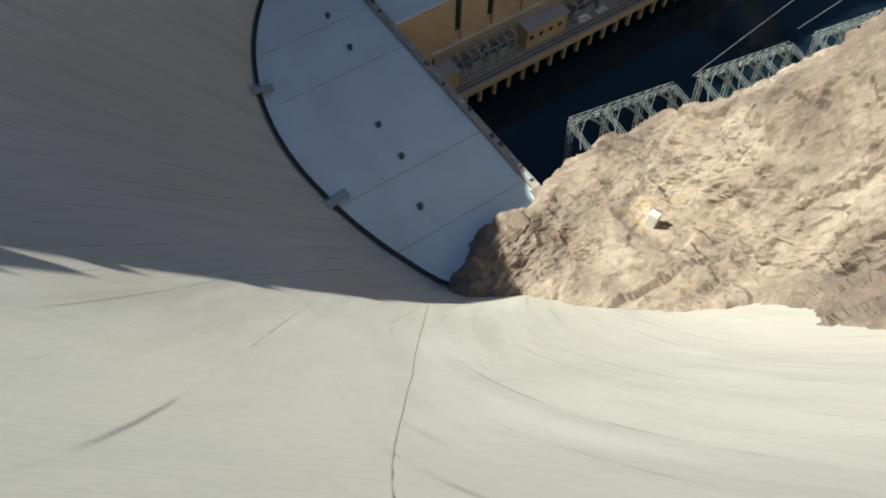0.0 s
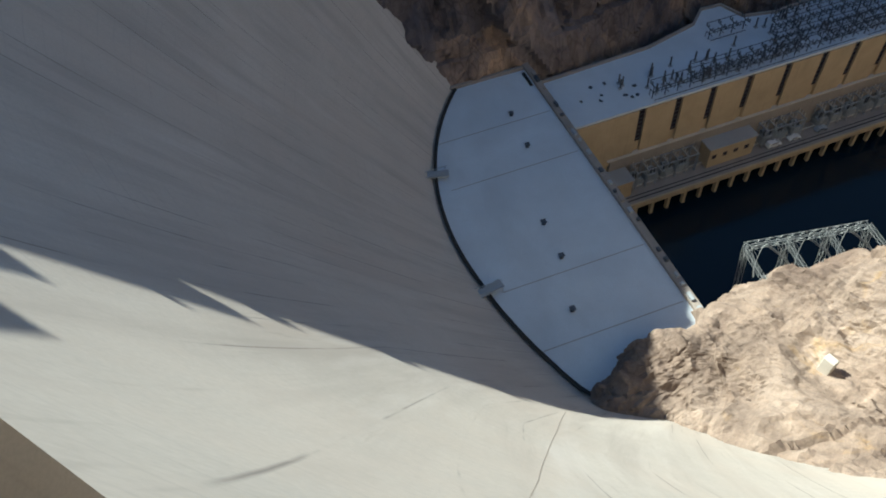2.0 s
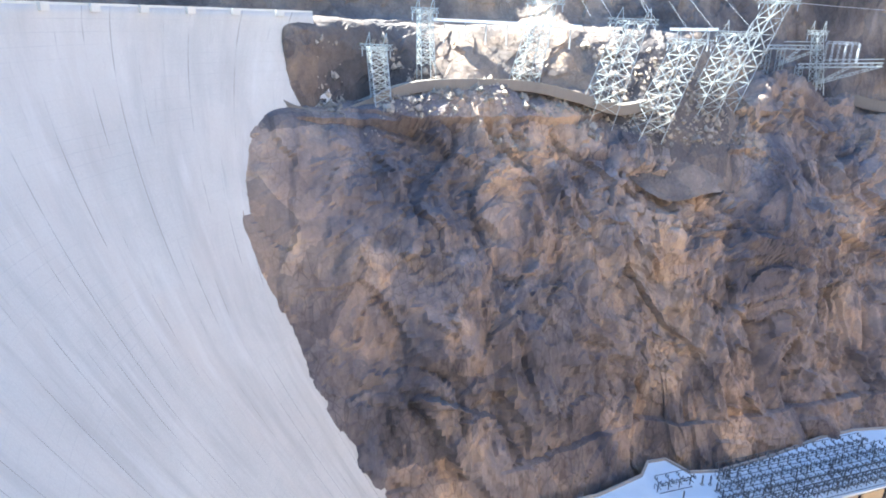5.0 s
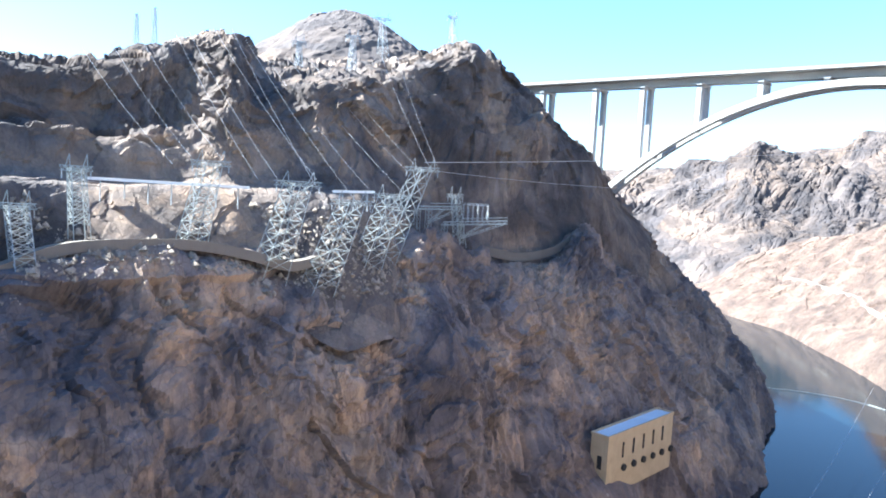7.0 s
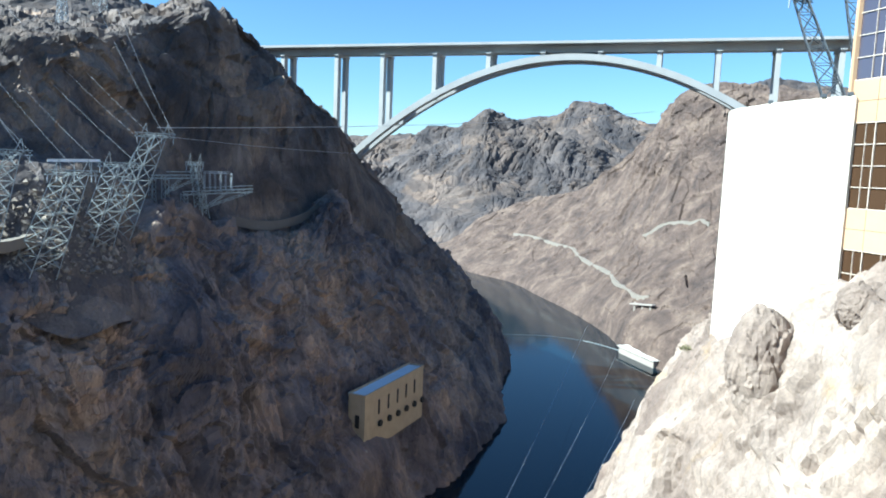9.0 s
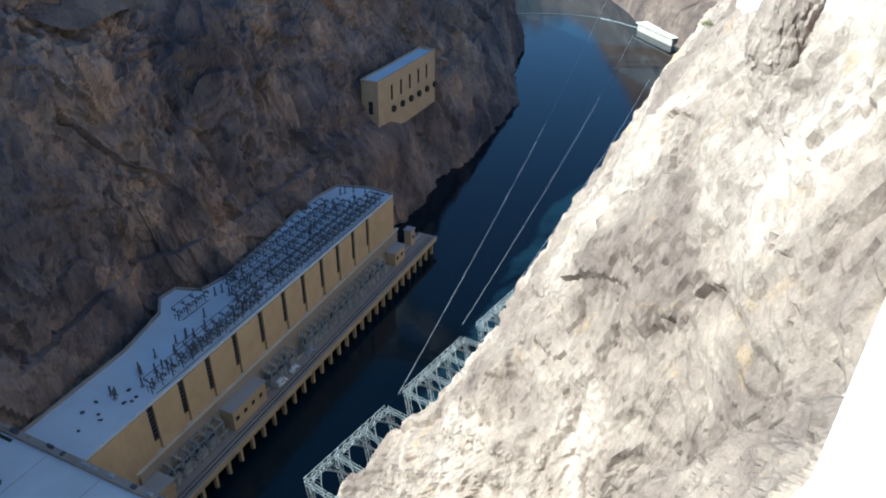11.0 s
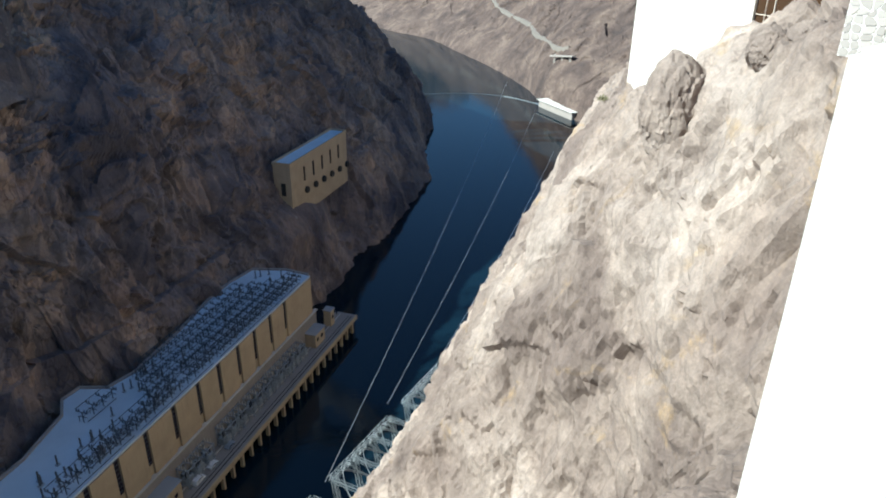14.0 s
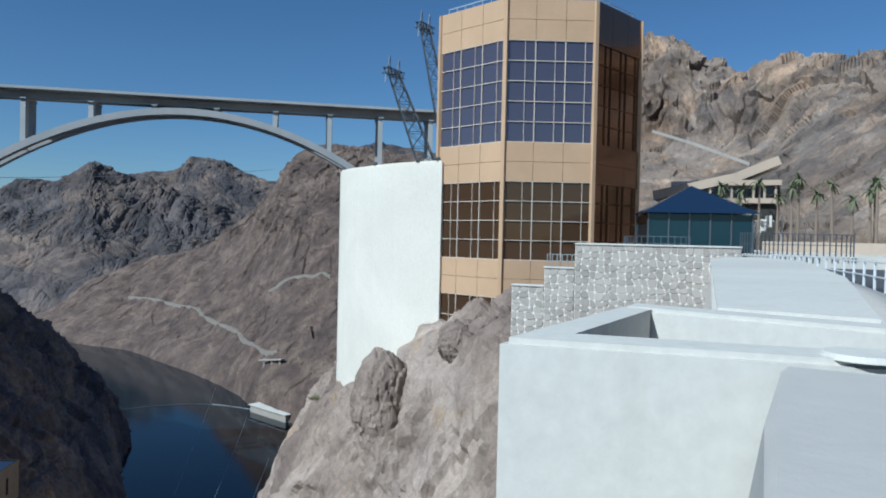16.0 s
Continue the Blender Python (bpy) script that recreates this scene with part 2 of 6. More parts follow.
for _m in (STONE,):
    _n, _l, _b = nodes_of(_m)
    _i = _n.new("ShaderNodeObjectInfo")
    _c = mix(_n, _l, 0.8, _b.inputs["Base Color"].links[0].from_socket, ramp(_n, _l, _i.outputs["Random"], [(0.0, (0.78, 0.75, 0.73)), (1.0, (1.18, 1.15, 1.13))]), "MULTIPLY")
    _l.new(_c, _b.inputs["Base Color"])

# ---- helpers for meshes ----
def mesh_object(name, verts, faces, mat, smooth=False, parent=None):
    me = bpy.data.meshes.new(name)
    me.from_pydata([tuple(v) for v in verts], [], faces)
    me.materials.append(mat)
    if smooth:
        me.shade_smooth()
    ob = new(name, me)
    if parent is not None:
        ob.parent = parent
    return ob


def part(name, bm, mat, parent, label=""):
    me = bpy.data.meshes.new(name)
    bm.to_mesh(me)
    bm.free()
    me.materials.append(mat)
    ob = new(name, me)
    ob.parent = parent
    return tagged(ob, label)


def empty(name, m, label, category, group="", kind=""):
    ob = new(name)
    ob.empty_display_size = 0.2
    ob.matrix_world = m
    return tagged(ob, label, category, group, kind)


def box(bm, c, s, rot=0.0, bevel=0.0):
    """A box of size s centred at c, turned by rot degrees about z."""
    made = bmesh.ops.create_cube(bm, size=1.0, matrix=Matrix.Translation(c) @ pose(0, 0, 0, 0, 0, rot) @ Matrix.Diagonal((*s, 1)))
    if bevel:
        edges = list({e for v in made["verts"] for e in v.link_edges})
        bmesh.ops.bevel(bm, geom=edges, offset=bevel, segments=1, affect="EDGES")
    return bm


def boxed(c, s, rot=0.0, bevel=0.0):
    return box(bmesh.new(), c, s, rot, bevel)


def beam(bm, p, q, w, h=None):
    """A square bar from p to q."""
    p, q = Vector(p), Vector(q)
    d = q - p
    if d.length < 1e-4:
        return bm
    m = Matrix.Translation((p + q) / 2) @ d.to_track_quat("Z", "Y").to_matrix().to_4x4() @ Matrix.Diagonal((w, h or w, d.length, 1))
    bmesh.ops.create_cube(bm, size=1.0, matrix=m)
    return bm


def tube(bm, pts, w, h=None):
    """One connected bar of square section through pts."""
    pts = [Vector(p) for p in pts]
    prev = None
    for i, p in enumerate(pts):
        d = (pts[min(i + 1, len(pts) - 1)] - pts[max(i - 1, 0)]).normalized()
        s = d.cross(Vector((0, 0, 1)))
        s = s.normalized() if s.length > 0.05 else Vector((1, 0, 0))
        u = s.cross(d) * ((h or w) / 2)
        s = s * (w / 2)
        cur = [bm.verts.new(p + v) for v in (-s - u, s - u, s + u, u - s)]
        if prev:
            for j in range(4):
                bm.faces.new((prev[j], prev[(j + 1) % 4], cur[(j + 1) % 4], cur[j]))
        else:
            bm.faces.new(cur[::-1])
        prev = cur
    bm.faces.new(prev)
    bmesh.ops.recalc_face_normals(bm, faces=bm.faces)
    return bm


def lathe(bm, profile, segments=8, at=(0, 0, 0)):
    """A turned solid: (radius, height) pairs from foot to top."""
    at = Vector(at)
    rings = [[bm.verts.new(at + Vector((r * math.cos(2 * math.pi * k / segments), r * math.sin(2 * math.pi * k / segments), z))) for k in range(segments)] for r, z in profile]
    for a, b in zip(rings, rings[1:]):
        for k in range(segments):
            n = (k + 1) % segments
            bm.faces.new((a[k], a[n], b[n], b[k]))
    bm.faces.new(rings[0][::-1])
    bm.faces.new(rings[-1])
    return bm


def sheds(z, n, pitch, wide, thin):
    """The profile of a ribbed insulator of n sheds."""
    out = []
    for k in range(n):
        out += [(wide, z + pitch * k), (thin, z + pitch * (k + 0.8))]
    return out


def prism(bm, outline, z0, z1):
    """An upright prism over a plan outline (counter-clockwise)."""
    lo = [bm.verts.new((x, y, z0)) for x, y in outline]
    hi = [bm.verts.new((x, y, z1)) for x, y in outline]
    bm.faces.new(lo[::-1])
    bm.faces.new(hi)
    for i in range(len(lo)):
        j = (i + 1) % len(lo)
        bm.faces.new((lo[i], lo[j], hi[j], hi[i]))
    return bm


def truss(bm, p, q, d=1.3, w=1.3, n=6, bar=0.16):
    """A box truss from p to q: four chords with zigzag webs."""
    p, q = Vector(p), Vector(q)
    ax = (q - p).normalized()
    sd = ax.cross(Vector((0, 0, 1)))
    sd = sd.normalized() * (w / 2) if sd.length > 0.1 else Vector((w / 2, 0, 0))
    up = sd.normalized().cross(ax).normalized() * (d / 2)
    cor = [sd + up, sd - up, -sd - up, -sd + up]
    for c in cor:
        beam(bm, p + c, q + c, bar)
    for i in range(n):
        a, b = p.lerp(q, i / n), p.lerp(q, (i + 1) / n)
        for k in range(4):
            c0, c1 = cor[k], cor[(k + 1) % 4]
            if i % 2:
                c0, c1 = c1, c0
            beam(bm, a + c0, b + c1, bar * 0.75)
    return bm


# ---- fractal noise on arrays ----
def _hash(i, j, k, seed):
    h = (i * 374761393 + j * 668265263 + k * 2147483647 + seed * 144665) & 0xFFFFFFFF
    h = ((h ^ (h >> 13)) * 1274126177) & 0xFFFFFFFF
    return ((h ^ (h >> 16)) & 0xFFFF) / 32767.5 - 1.0


def value_noise(p, seed=0):
    i = np.floor(p).astype(np.int64)
    f = p - i
    f = f * f * f * (f * (f * 6 - 15) + 10)
    r = 0
    for a in (0, 1):
        for b in (0, 1):
            for c in (0, 1):
                w = (f[:, 0] if a else 1 - f[:, 0]) * (f[:, 1] if b else 1 - f[:, 1]) * (f[:, 2] if c else 1 - f[:, 2])
                r = r + w * _hash(i[:, 0] + a, i[:, 1] + b, i[:, 2] + c, seed)
    return r


def rugged(p, size, octaves=5, seed=0, ridge=0.6):
    """Rock relief in -1..1: ridged and plain noise mixed, its largest lumps `size` metres wide."""
    q, amp, out, tot = p / size, 1.0, 0, 0
    for o in range(octaves):
        n = value_noise(q + 17.3 * o, seed + o)
        out = out + amp * (ridge * (1 - 2 * np.abs(n)) + (1 - ridge) * n)
        tot += amp
        q, amp = q * 2.03, amp * 0.52
    return out / tot


def blocks(p, size, seed=0, tilt=0.9):
    """Fractured rock: irregular cells about `size` metres wide, each a plane of its own height and tilt, in about -1..1."""
    q = p / size
    base = np.floor(q).astype(np.int64)
    best, val = np.full(len(q), 9e9), np.zeros(len(q))
    for a in (-1, 0, 1):
        for b in (-1, 0, 1):
            for c in (-1, 0, 1):
                i, j, k = base[:, 0] + a, base[:, 1] + b, base[:, 2] + c
                off = [n + 0.5 + 0.48 * _hash(i, j, k, seed + 7 * m) - q[:, m] for m, n in enumerate((i, j, k))]
                d = off[0] ** 2 + off[1] ** 2 + off[2] ** 2
                near = d < best
                best = np.where(near, d, best)
                plane = 0.6 * _hash(i, j, k, seed + 99) + tilt * sum(_hash(i, j, k, seed + 130 + m) * off[m] for m in range(3))
                val = np.where(near, plane, val)
    return val


def spline(pts, count):
    """Catmull-Rom through pts (n x d), evenly by index, count samples."""
    pts = np.asarray(pts, float)
    u = np.linspace(0, len(pts) - 1, count)
    i = np.clip(u.astype(int), 0, len(pts) - 2)
    f = (u - i)[(...,) + (None,) * (pts.ndim - 1)]
    g = lambda k: pts[np.clip(i + k, 0, len(pts) - 1)]
    a, b, c, d = g(-1), g(0), g(1), g(2)
    return 0.5 * (2 * b + (c - a) * f + (2 * a - 5 * b + 4 * c - d) * f ** 2 + (3 * b - a - 3 * c + d) * f ** 3)


def land(name, stations, nu, nv, mat, lump, amp, seed, label, stretch=(1, 1, 0.85), category="cliff", fade=0.0, shift=None, smooth=False, calm=None, lean=28, fine=1.0, mid=1.0, tall=0.6, crag=1.0, ribs=0.0):
    """A rock sheet through stations (each a profile from foot to top), roughened along its normals."""
    st = np.asarray(stations, float)
    g = spline(st, nu)
    g = spline(g.transpose(1, 0, 2), nv).transpose(1, 0, 2)
    du, dv = np.gradient(g, axis=0), np.gradient(g, axis=1)
    nrm = np.cross(dv, du)
    nrm /= np.linalg.norm(nrm, axis=2, keepdims=True) + 1e-9
    p = g.reshape(-1, 3)
    q = p * np.array(stretch)
    warp = 0.22 * lump * np.stack([value_noise(q / lump * 1.7 + 5.0 * k, seed + 70 + k) for k in range(3)], 1)
    c, t = math.cos(radians(lean)), math.sin(radians(lean))
    w = (q + warp) @ np.array(((1, 0, 0), (0, c, -t), (0, t, c)))
    d = amp * (0.55 * rugged(q, lump * 1.2, 4, seed, 0.3) + crag * 0.42 * blocks(w * np.array((1, 1, tall)), lump * 0.55, seed)
               + mid * 0.24 * blocks(w * np.array((1, 1, 0.1 + tall)), lump * 0.2, seed + 5) + fine * 0.12 * blocks(w, lump * 0.075, seed + 9) + (0.22 + 0.5 * (1 - crag)) * rugged(w, lump * 0.35, 5, seed + 40, 0.75))
    if ribs:
        flow = (q + 0.8 * warp) * np.array((1, 1, 0.3))
        d = d + ribs * amp * (0.7 * rugged(flow, lump * 0.55, 3, seed + 80, 1.0) + 0.45 * rugged(flow + 31.0, lump * 0.2, 3, seed + 90, 1.0))
    if calm is not None:
        d = d * calm(p)
    if shift is not None:
        d = d + shift(p)
    if fade:
        edge = np.clip(np.minimum(np.arange(nv), nv - 1 - np.arange(nv)) / (nv * fade), 0, 1)
        d = d * np.tile(edge, nu)
    p = p + nrm.reshape(-1, 3) * d[:, None]
    idx = np.arange(nu * nv).reshape(nu, nv)
    f = np.stack([idx[:-1, :-1], idx[:-1, 1:], idx[1:, 1:], idx[1:, :-1]], -1).reshape(-1, 4)
    ob = mesh_object(name, p, f.tolist(), mat, smooth)
    return tagged(ob, label, category, "", "structure")


# ---- the land ----
def at_y(y, *xz):
    return [(x, y, z) for x, z in xz]


def polar(heading, *pts):
    """A profile along one heading from the eye: (distance, elevation in degrees)."""
    a = radians(heading)
    return [(-d * math.sin(a), d * math.cos(a), 181 + d * math.tan(radians(e))) for d, e in pts]


EAST = [
    at_y(-30, (-140, -5), (-157, 42), (-181, 88), (-203, 130), (-229, 160), (-246, 161)),
    at_y(35, (-148, -5), (-162, 42), (-182, 88), (-203, 129), (-221, 150), (-238, 153)),
    at_y(95, (-152, -5), (-161, 40), (-178, 85), (-202, 126), (-223, 157), (-242, 160)),
    at_y(138, (-158, -5), (-172, 40), (-183, 80), (-196, 120), (-212, 143), (-236, 156)),
    at_y(156, (-154, -5), (-166, 40), (-180, 75), (-192, 105), (-205, 132), (-234, 151)),
    at_y(190, (-152, -5), (-164, 40), (-178, 80), (-198, 115), (-222, 142), (-250, 152)),
    at_y(228, (-150, -5), (-164, 40), (-180, 85), (-207, 128), (-232, 164), (-266, 150)),
    at_y(262, (-150, -5), (-164, 40), (-180, 82), (-203, 120), (-226, 151), (-262, 152)),
    at_y(318, (-148, -5), (-172, 44), (-186, 85), (-205, 115), (-225, 139), (-261, 144)),
    at_y(365, (-150, -5), (-170, 44), (-190, 90), (-213, 132), (-236, 169), (-268, 148)),
    at_y(430, (-152, -5), (-172, 40), (-205, 90), (-235, 130), (-262, 150), (-310, 166)),
    at_y(490, (-162, -5), (-185, 40), (-215, 85), (-240, 125), (-264, 160), (-320, 215)),
    at_y(560, (-186, -5), (-205, 40), (-225, 85), (-248, 110), (-290, 140), (-350, 190)),
    at_y(640, (-208, -5), (-222, 36), (-245, 55), (-280, 80), (-330, 110), (-400, 150)),
    at_y(720, (-235, -5), (-270, 15), (-310, 30), (-350, 50), (-400, 80), (-460, 100)),
]
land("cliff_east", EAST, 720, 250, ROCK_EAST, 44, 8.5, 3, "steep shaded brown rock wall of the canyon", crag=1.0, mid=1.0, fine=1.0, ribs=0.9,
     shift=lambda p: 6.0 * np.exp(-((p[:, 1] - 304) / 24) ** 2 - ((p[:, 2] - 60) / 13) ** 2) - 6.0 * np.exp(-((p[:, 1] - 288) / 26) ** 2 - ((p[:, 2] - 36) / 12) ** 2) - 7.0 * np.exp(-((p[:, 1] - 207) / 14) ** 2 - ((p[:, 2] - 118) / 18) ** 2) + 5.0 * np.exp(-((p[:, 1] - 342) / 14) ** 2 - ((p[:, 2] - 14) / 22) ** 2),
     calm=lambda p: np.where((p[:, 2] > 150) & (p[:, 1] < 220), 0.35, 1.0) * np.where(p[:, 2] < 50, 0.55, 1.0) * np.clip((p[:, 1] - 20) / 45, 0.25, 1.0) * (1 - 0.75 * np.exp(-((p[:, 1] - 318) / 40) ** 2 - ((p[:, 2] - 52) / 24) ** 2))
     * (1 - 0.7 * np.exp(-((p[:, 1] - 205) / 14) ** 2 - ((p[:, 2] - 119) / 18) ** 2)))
HILL_EAST = [
    polar(112, (230, -9.5), (234, -4.5), (240, -0.8), (278, -0.2), (286, 3.2), (306, 3.9), (320, 7.2), (380, 7.0), (560, 5)),
    polar(92, (242, -9.5), (246, -4.5), (250, -0.8), (278, -0.2), (286, 3.2), (306, 3.9), (320, 7.3), (380, 7.2), (560, 5)),
    polar(84.2, (244, -10), (247, -5.0), (250, -0.8), (282, -0.2), (290, 3.2), (310, 3.8), (324, 7.4), (380, 7.4), (560, 5)),
    polar(82.2, (228, -10), (231, -5.5), (238, -0.9), (284, -0.2), (292, 3.2), (312, 3.8), (326, 7.4), (380, 7.4), (560, 5)),
    polar(78, (234, -10), (241, -5.0), (250, -0.9), (286, -0.2), (294, 3.2), (314, 3.8), (328, 7.5), (382, 7.5), (560, 5)),
    polar(72, (246, -7.0), (262, -3.6), (278, -0.8), (294, -0.2), (302, 3.3), (322, 3.7), (338, 7.8), (390, 7.8), (560, 6)),
    polar(68, (250, -6.5), (265, -3.4), (280, -0.8), (296, -0.2), (304, 3.5), (324, 4.0), (342, 9.0), (395, 9.0), (560, 7)),
    polar(65, (256, -6.5), (270, -3.4), (284, -0.8), (300, 0.0), (312, 3.4), (334, 5.2), (350, 9.9), (400, 10.0), (560, 8)),
    polar(61.2, (260, -7.0), (274, -3.6), (288, -0.8), (300, 0.4), (312, 5.4), (326, 7.4), (346, 10.6), (400, 10.8), (560, 9)),
    polar(59.2, (262, -8.5), (278, -4.0), (292, -0.8), (306, 0.4), (322, 5.0), (342, 6.4), (372, 8.6), (430, 9.2), (560, 9.4)),
    polar(56, (258, -11), (280, -4.6), (296, -0.8), (312, 0.4), (328, 5.2), (346, 7.8), (390, 8.7), (450, 9.2), (580, 9.6)),
    polar(52, (256, -13), (284, -5.4), (306, -0.9), (326, 0.3), (342, 5.6), (358, 8.4), (400, 9.0), (470, 9.5), (590, 10)),
    polar(48.4, (270, -12), (304, -5.4), (332, -1.6), (352, 0.3), (368, 6.4), (382, 9.3), (420, 9.8), (480, 10.3), (600, 9.8)),
    polar(46.2, (290, -12), (324, -6.0), (350, -2.6), (370, 0.0), (384, 6.6), (396, 9.8), (425, 10.5), (470, 11.0), (600, 10)),
    polar(43.6, (310, -12), (346, -7.0), (368, -4.0), (384, -0.6), (398, 6.8), (410, 10.4), (430, 11.4), (455, 11.7), (600, 9)),
    polar(41.8, (320, -12), (358, -7.4), (380, -4.8), (394, -1.0), (408, 6.6), (420, 9.8), (438, 10.8), (460, 11.0), (600, 8)),
    polar(40.3, (330, -12), (368, -7.6), (390, -5.4), (402, -1.2), (416, 5.8), (428, 8.5), (446, 9.4), (466, 9.6), (600, 7)),
    polar(38.4, (344, -12), (382, -7.8), (402, -5.8), (414, -1.6), (428, 5.0), (440, 7.3), (458, 8.3), (476, 8.5), (600, 6)),
    polar(36.6, (360, -12), (398, -8.0), (416, -6.2), (428, -2.0), (442, 3.8), (454, 5.8), (470, 6.5), (486, 6.7), (600, 4)),
    polar(34.6, (380, -12), (418, -8.2), (434, -6.6), (446, -2.8), (460, 2.2), (470, 3.9), (484, 4.7), (498, 4.9), (600, 2)),
    polar(32.6, (400, -12), (440, -8.4), (454, -6.8), (464, -3.6), (476, 0.4), (486, 2.1), (498, 2.9), (512, 3.1), (600, 0)),
    polar(30.8, (420, -12), (464, -9.0), (476, -7.4), (484, -5.0), (494, -2.2), (504, -0.9), (516, -0.2), (528, 0.0), (620, -2)),
    polar(28.0, (440, -14), (486, -11), (500, -9), (508, -7.0), (518, -4.8), (530, -3.3), (542, -2.6), (556, -2.3), (660, -4)),
]
land("hill_east", HILL_EAST, 640, 230, ROCK_HILL, 52, 9.0, 11, "bare dark desert hillside above the canyon", category="hill", fine=0.25, tall=1.0, crag=0.7, mid=1.1, ribs=0.45,
     calm=lambda p: np.clip((p[:, 2] - 176) / 24, 0.22, 1.0))
DOME = []
for i in range(13):
    a = 2 * math.pi * i / 12
    DOME.append([(-560 + r * math.cos(a), 428 + 1.1 * r * math.sin(a), z) for r, z in ((165, 240), (125, 268), (84, 302), (45, 332), (18, 345), (1, 348))])
land("hill_dome", DOME, 160, 70, ROCK_FAR, 50, 5.0, 15, "rounded dark desert peak behind the hillside", category="hill", fine=0.2, tall=1.1, crag=0.5, mid=0.5, ribs=0.3)
WEST = [
    [(-50, 22, -5), (-48, 27, 42), (-34, 40, 44), (0, 50, 88), (12, 42, 128), (20, 32, 155), (32, 20, 177)],
    [(-64, 54, -5), (-60, 54, 46), (-46, 66, 54), (-16, 78, 72), (0, 68, 103), (12, 58, 132), (28, 40, 177)],
    [(-66, 76, -5), (-63.5, 76, 44), (-36, 82, 62), (-6, 82, 84), (7, 75, 109), (16, 67, 135), (30, 56, 177)],
    [(-70, 98, -5), (-67, 98, 42), (-44, 100, 72), (-24, 100, 100), (-10, 98, 132), (1, 97, 155), (20, 92, 173)],
    [(-59, 120, -5), (-57, 118, 45), (-41, 122, 80), (-24, 122, 112), (-11, 120, 143), (0, 119, 157), (24, 112, 172)],
    [(-52, 166, -5), (-50, 164, 47), (-38, 168, 85), (-24, 168, 115), (-10.4, 166, 142), (4.8, 160, 160), (22, 150, 168)],
    [(-43, 198, -5), (-40, 198, 51), (-34, 205, 85), (-25, 210, 110), (-15.2, 212, 132), (-3.6, 212, 146), (20, 200, 158)],
    [(-46, 245, -5), (-43, 245, 59), (-36, 250, 85), (-26, 252, 105), (-18.6, 252, 122), (-9.3, 255, 130), (20, 250, 150)],
    [(-38, 298, -5), (-31, 297, 65), (-30, 300, 82), (-22, 300, 101), (-13.2, 290, 116), (-7.6, 290, 122), (20, 290, 140)],
    [(-41, 330, -5), (-36, 328, 74), (-28, 332, 84), (-17, 335, 95), (-9.2, 335, 105), (2.4, 335, 112), (20, 330, 130)],
    [(-40, 400, -5), (-26, 400, 40), (-12, 400, 60), (2, 400, 80), (20, 400, 90), (40, 400, 95), (70, 400, 110)],
]
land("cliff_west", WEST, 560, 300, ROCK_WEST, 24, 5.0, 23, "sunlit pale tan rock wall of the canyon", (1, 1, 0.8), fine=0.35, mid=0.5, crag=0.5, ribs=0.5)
HILL_WEST = [
    [(34, 20, 176.5), (60, 0, 178.6), (110, -20, 178.8), (170, -60, 181), (240, -90, 220), (300, -110, 270), (330, -120, 290), (460, -150, 330)],
    [(32, 50, 176.5), (60, 50, 178.8), (110, 50, 179.4), (165, 50, 182), (215, 60, 225), (265, 75, 255), (285, 80, 270), (400, 120, 300)],
    [(31, 70, 176.5), (60, 80, 178.6), (95, 113, 179.6), (125, 149, 182), (158, 188, 207), (196, 233, 234), (222, 264, 254), (290, 346, 285)],
    [(30, 95, 174), (58, 108, 178), (90, 145, 179.8), (120, 185, 184), (150, 230, 206), (183, 283, 234), (208, 324, 262), (260, 400, 280)],
    [(28, 112, 170), (54, 130, 177.5), (82, 155, 180), (112, 200, 186), (145, 262, 206), (176, 324, 228), (199, 372, 269), (250, 460, 280)],
    [(24, 135, 167), (50, 156, 177), (75, 185, 180), (104, 236, 188), (132, 304, 206), (154, 362, 232), (170, 408, 294), (205, 500, 300)],
    [(22, 155, 164), (45, 180, 176), (68, 220, 180), (92, 262, 190), (115, 330, 210), (130, 382, 240), (142, 420, 294), (170, 520, 310)],
    [(20, 200, 158), (42, 235, 172), (60, 280, 182), (78, 330, 194), (98, 390, 216), (110, 430, 246), (118, 460, 296), (140, 560, 310)],
    [(20, 250, 148), (36, 290, 162), (50, 340, 176), (62, 390, 194), (76, 450, 218), (86, 490, 246), (94, 520, 280), (112, 620, 300)],
    [(20, 330, 128), (30, 370, 140), (40, 410, 160), (50, 450, 185), (60, 490, 210), (68, 520, 228), (74, 545, 245), (90, 640, 270)],
]
land("hill_west", HILL_WEST, 700, 360, ROCK_BANK, 46, 12.0, 31, "craggy brown desert hill behind the terrace", category="hill", fine=0.0, tall=0.7, crag=1.0, mid=0.9, ribs=0.5,
     calm=lambda p: np.clip((p[:, 2] - 181) / 12, 0.02, 0.35) + np.clip((p[:, 2] - 228) / 25, 0.0, 0.65))
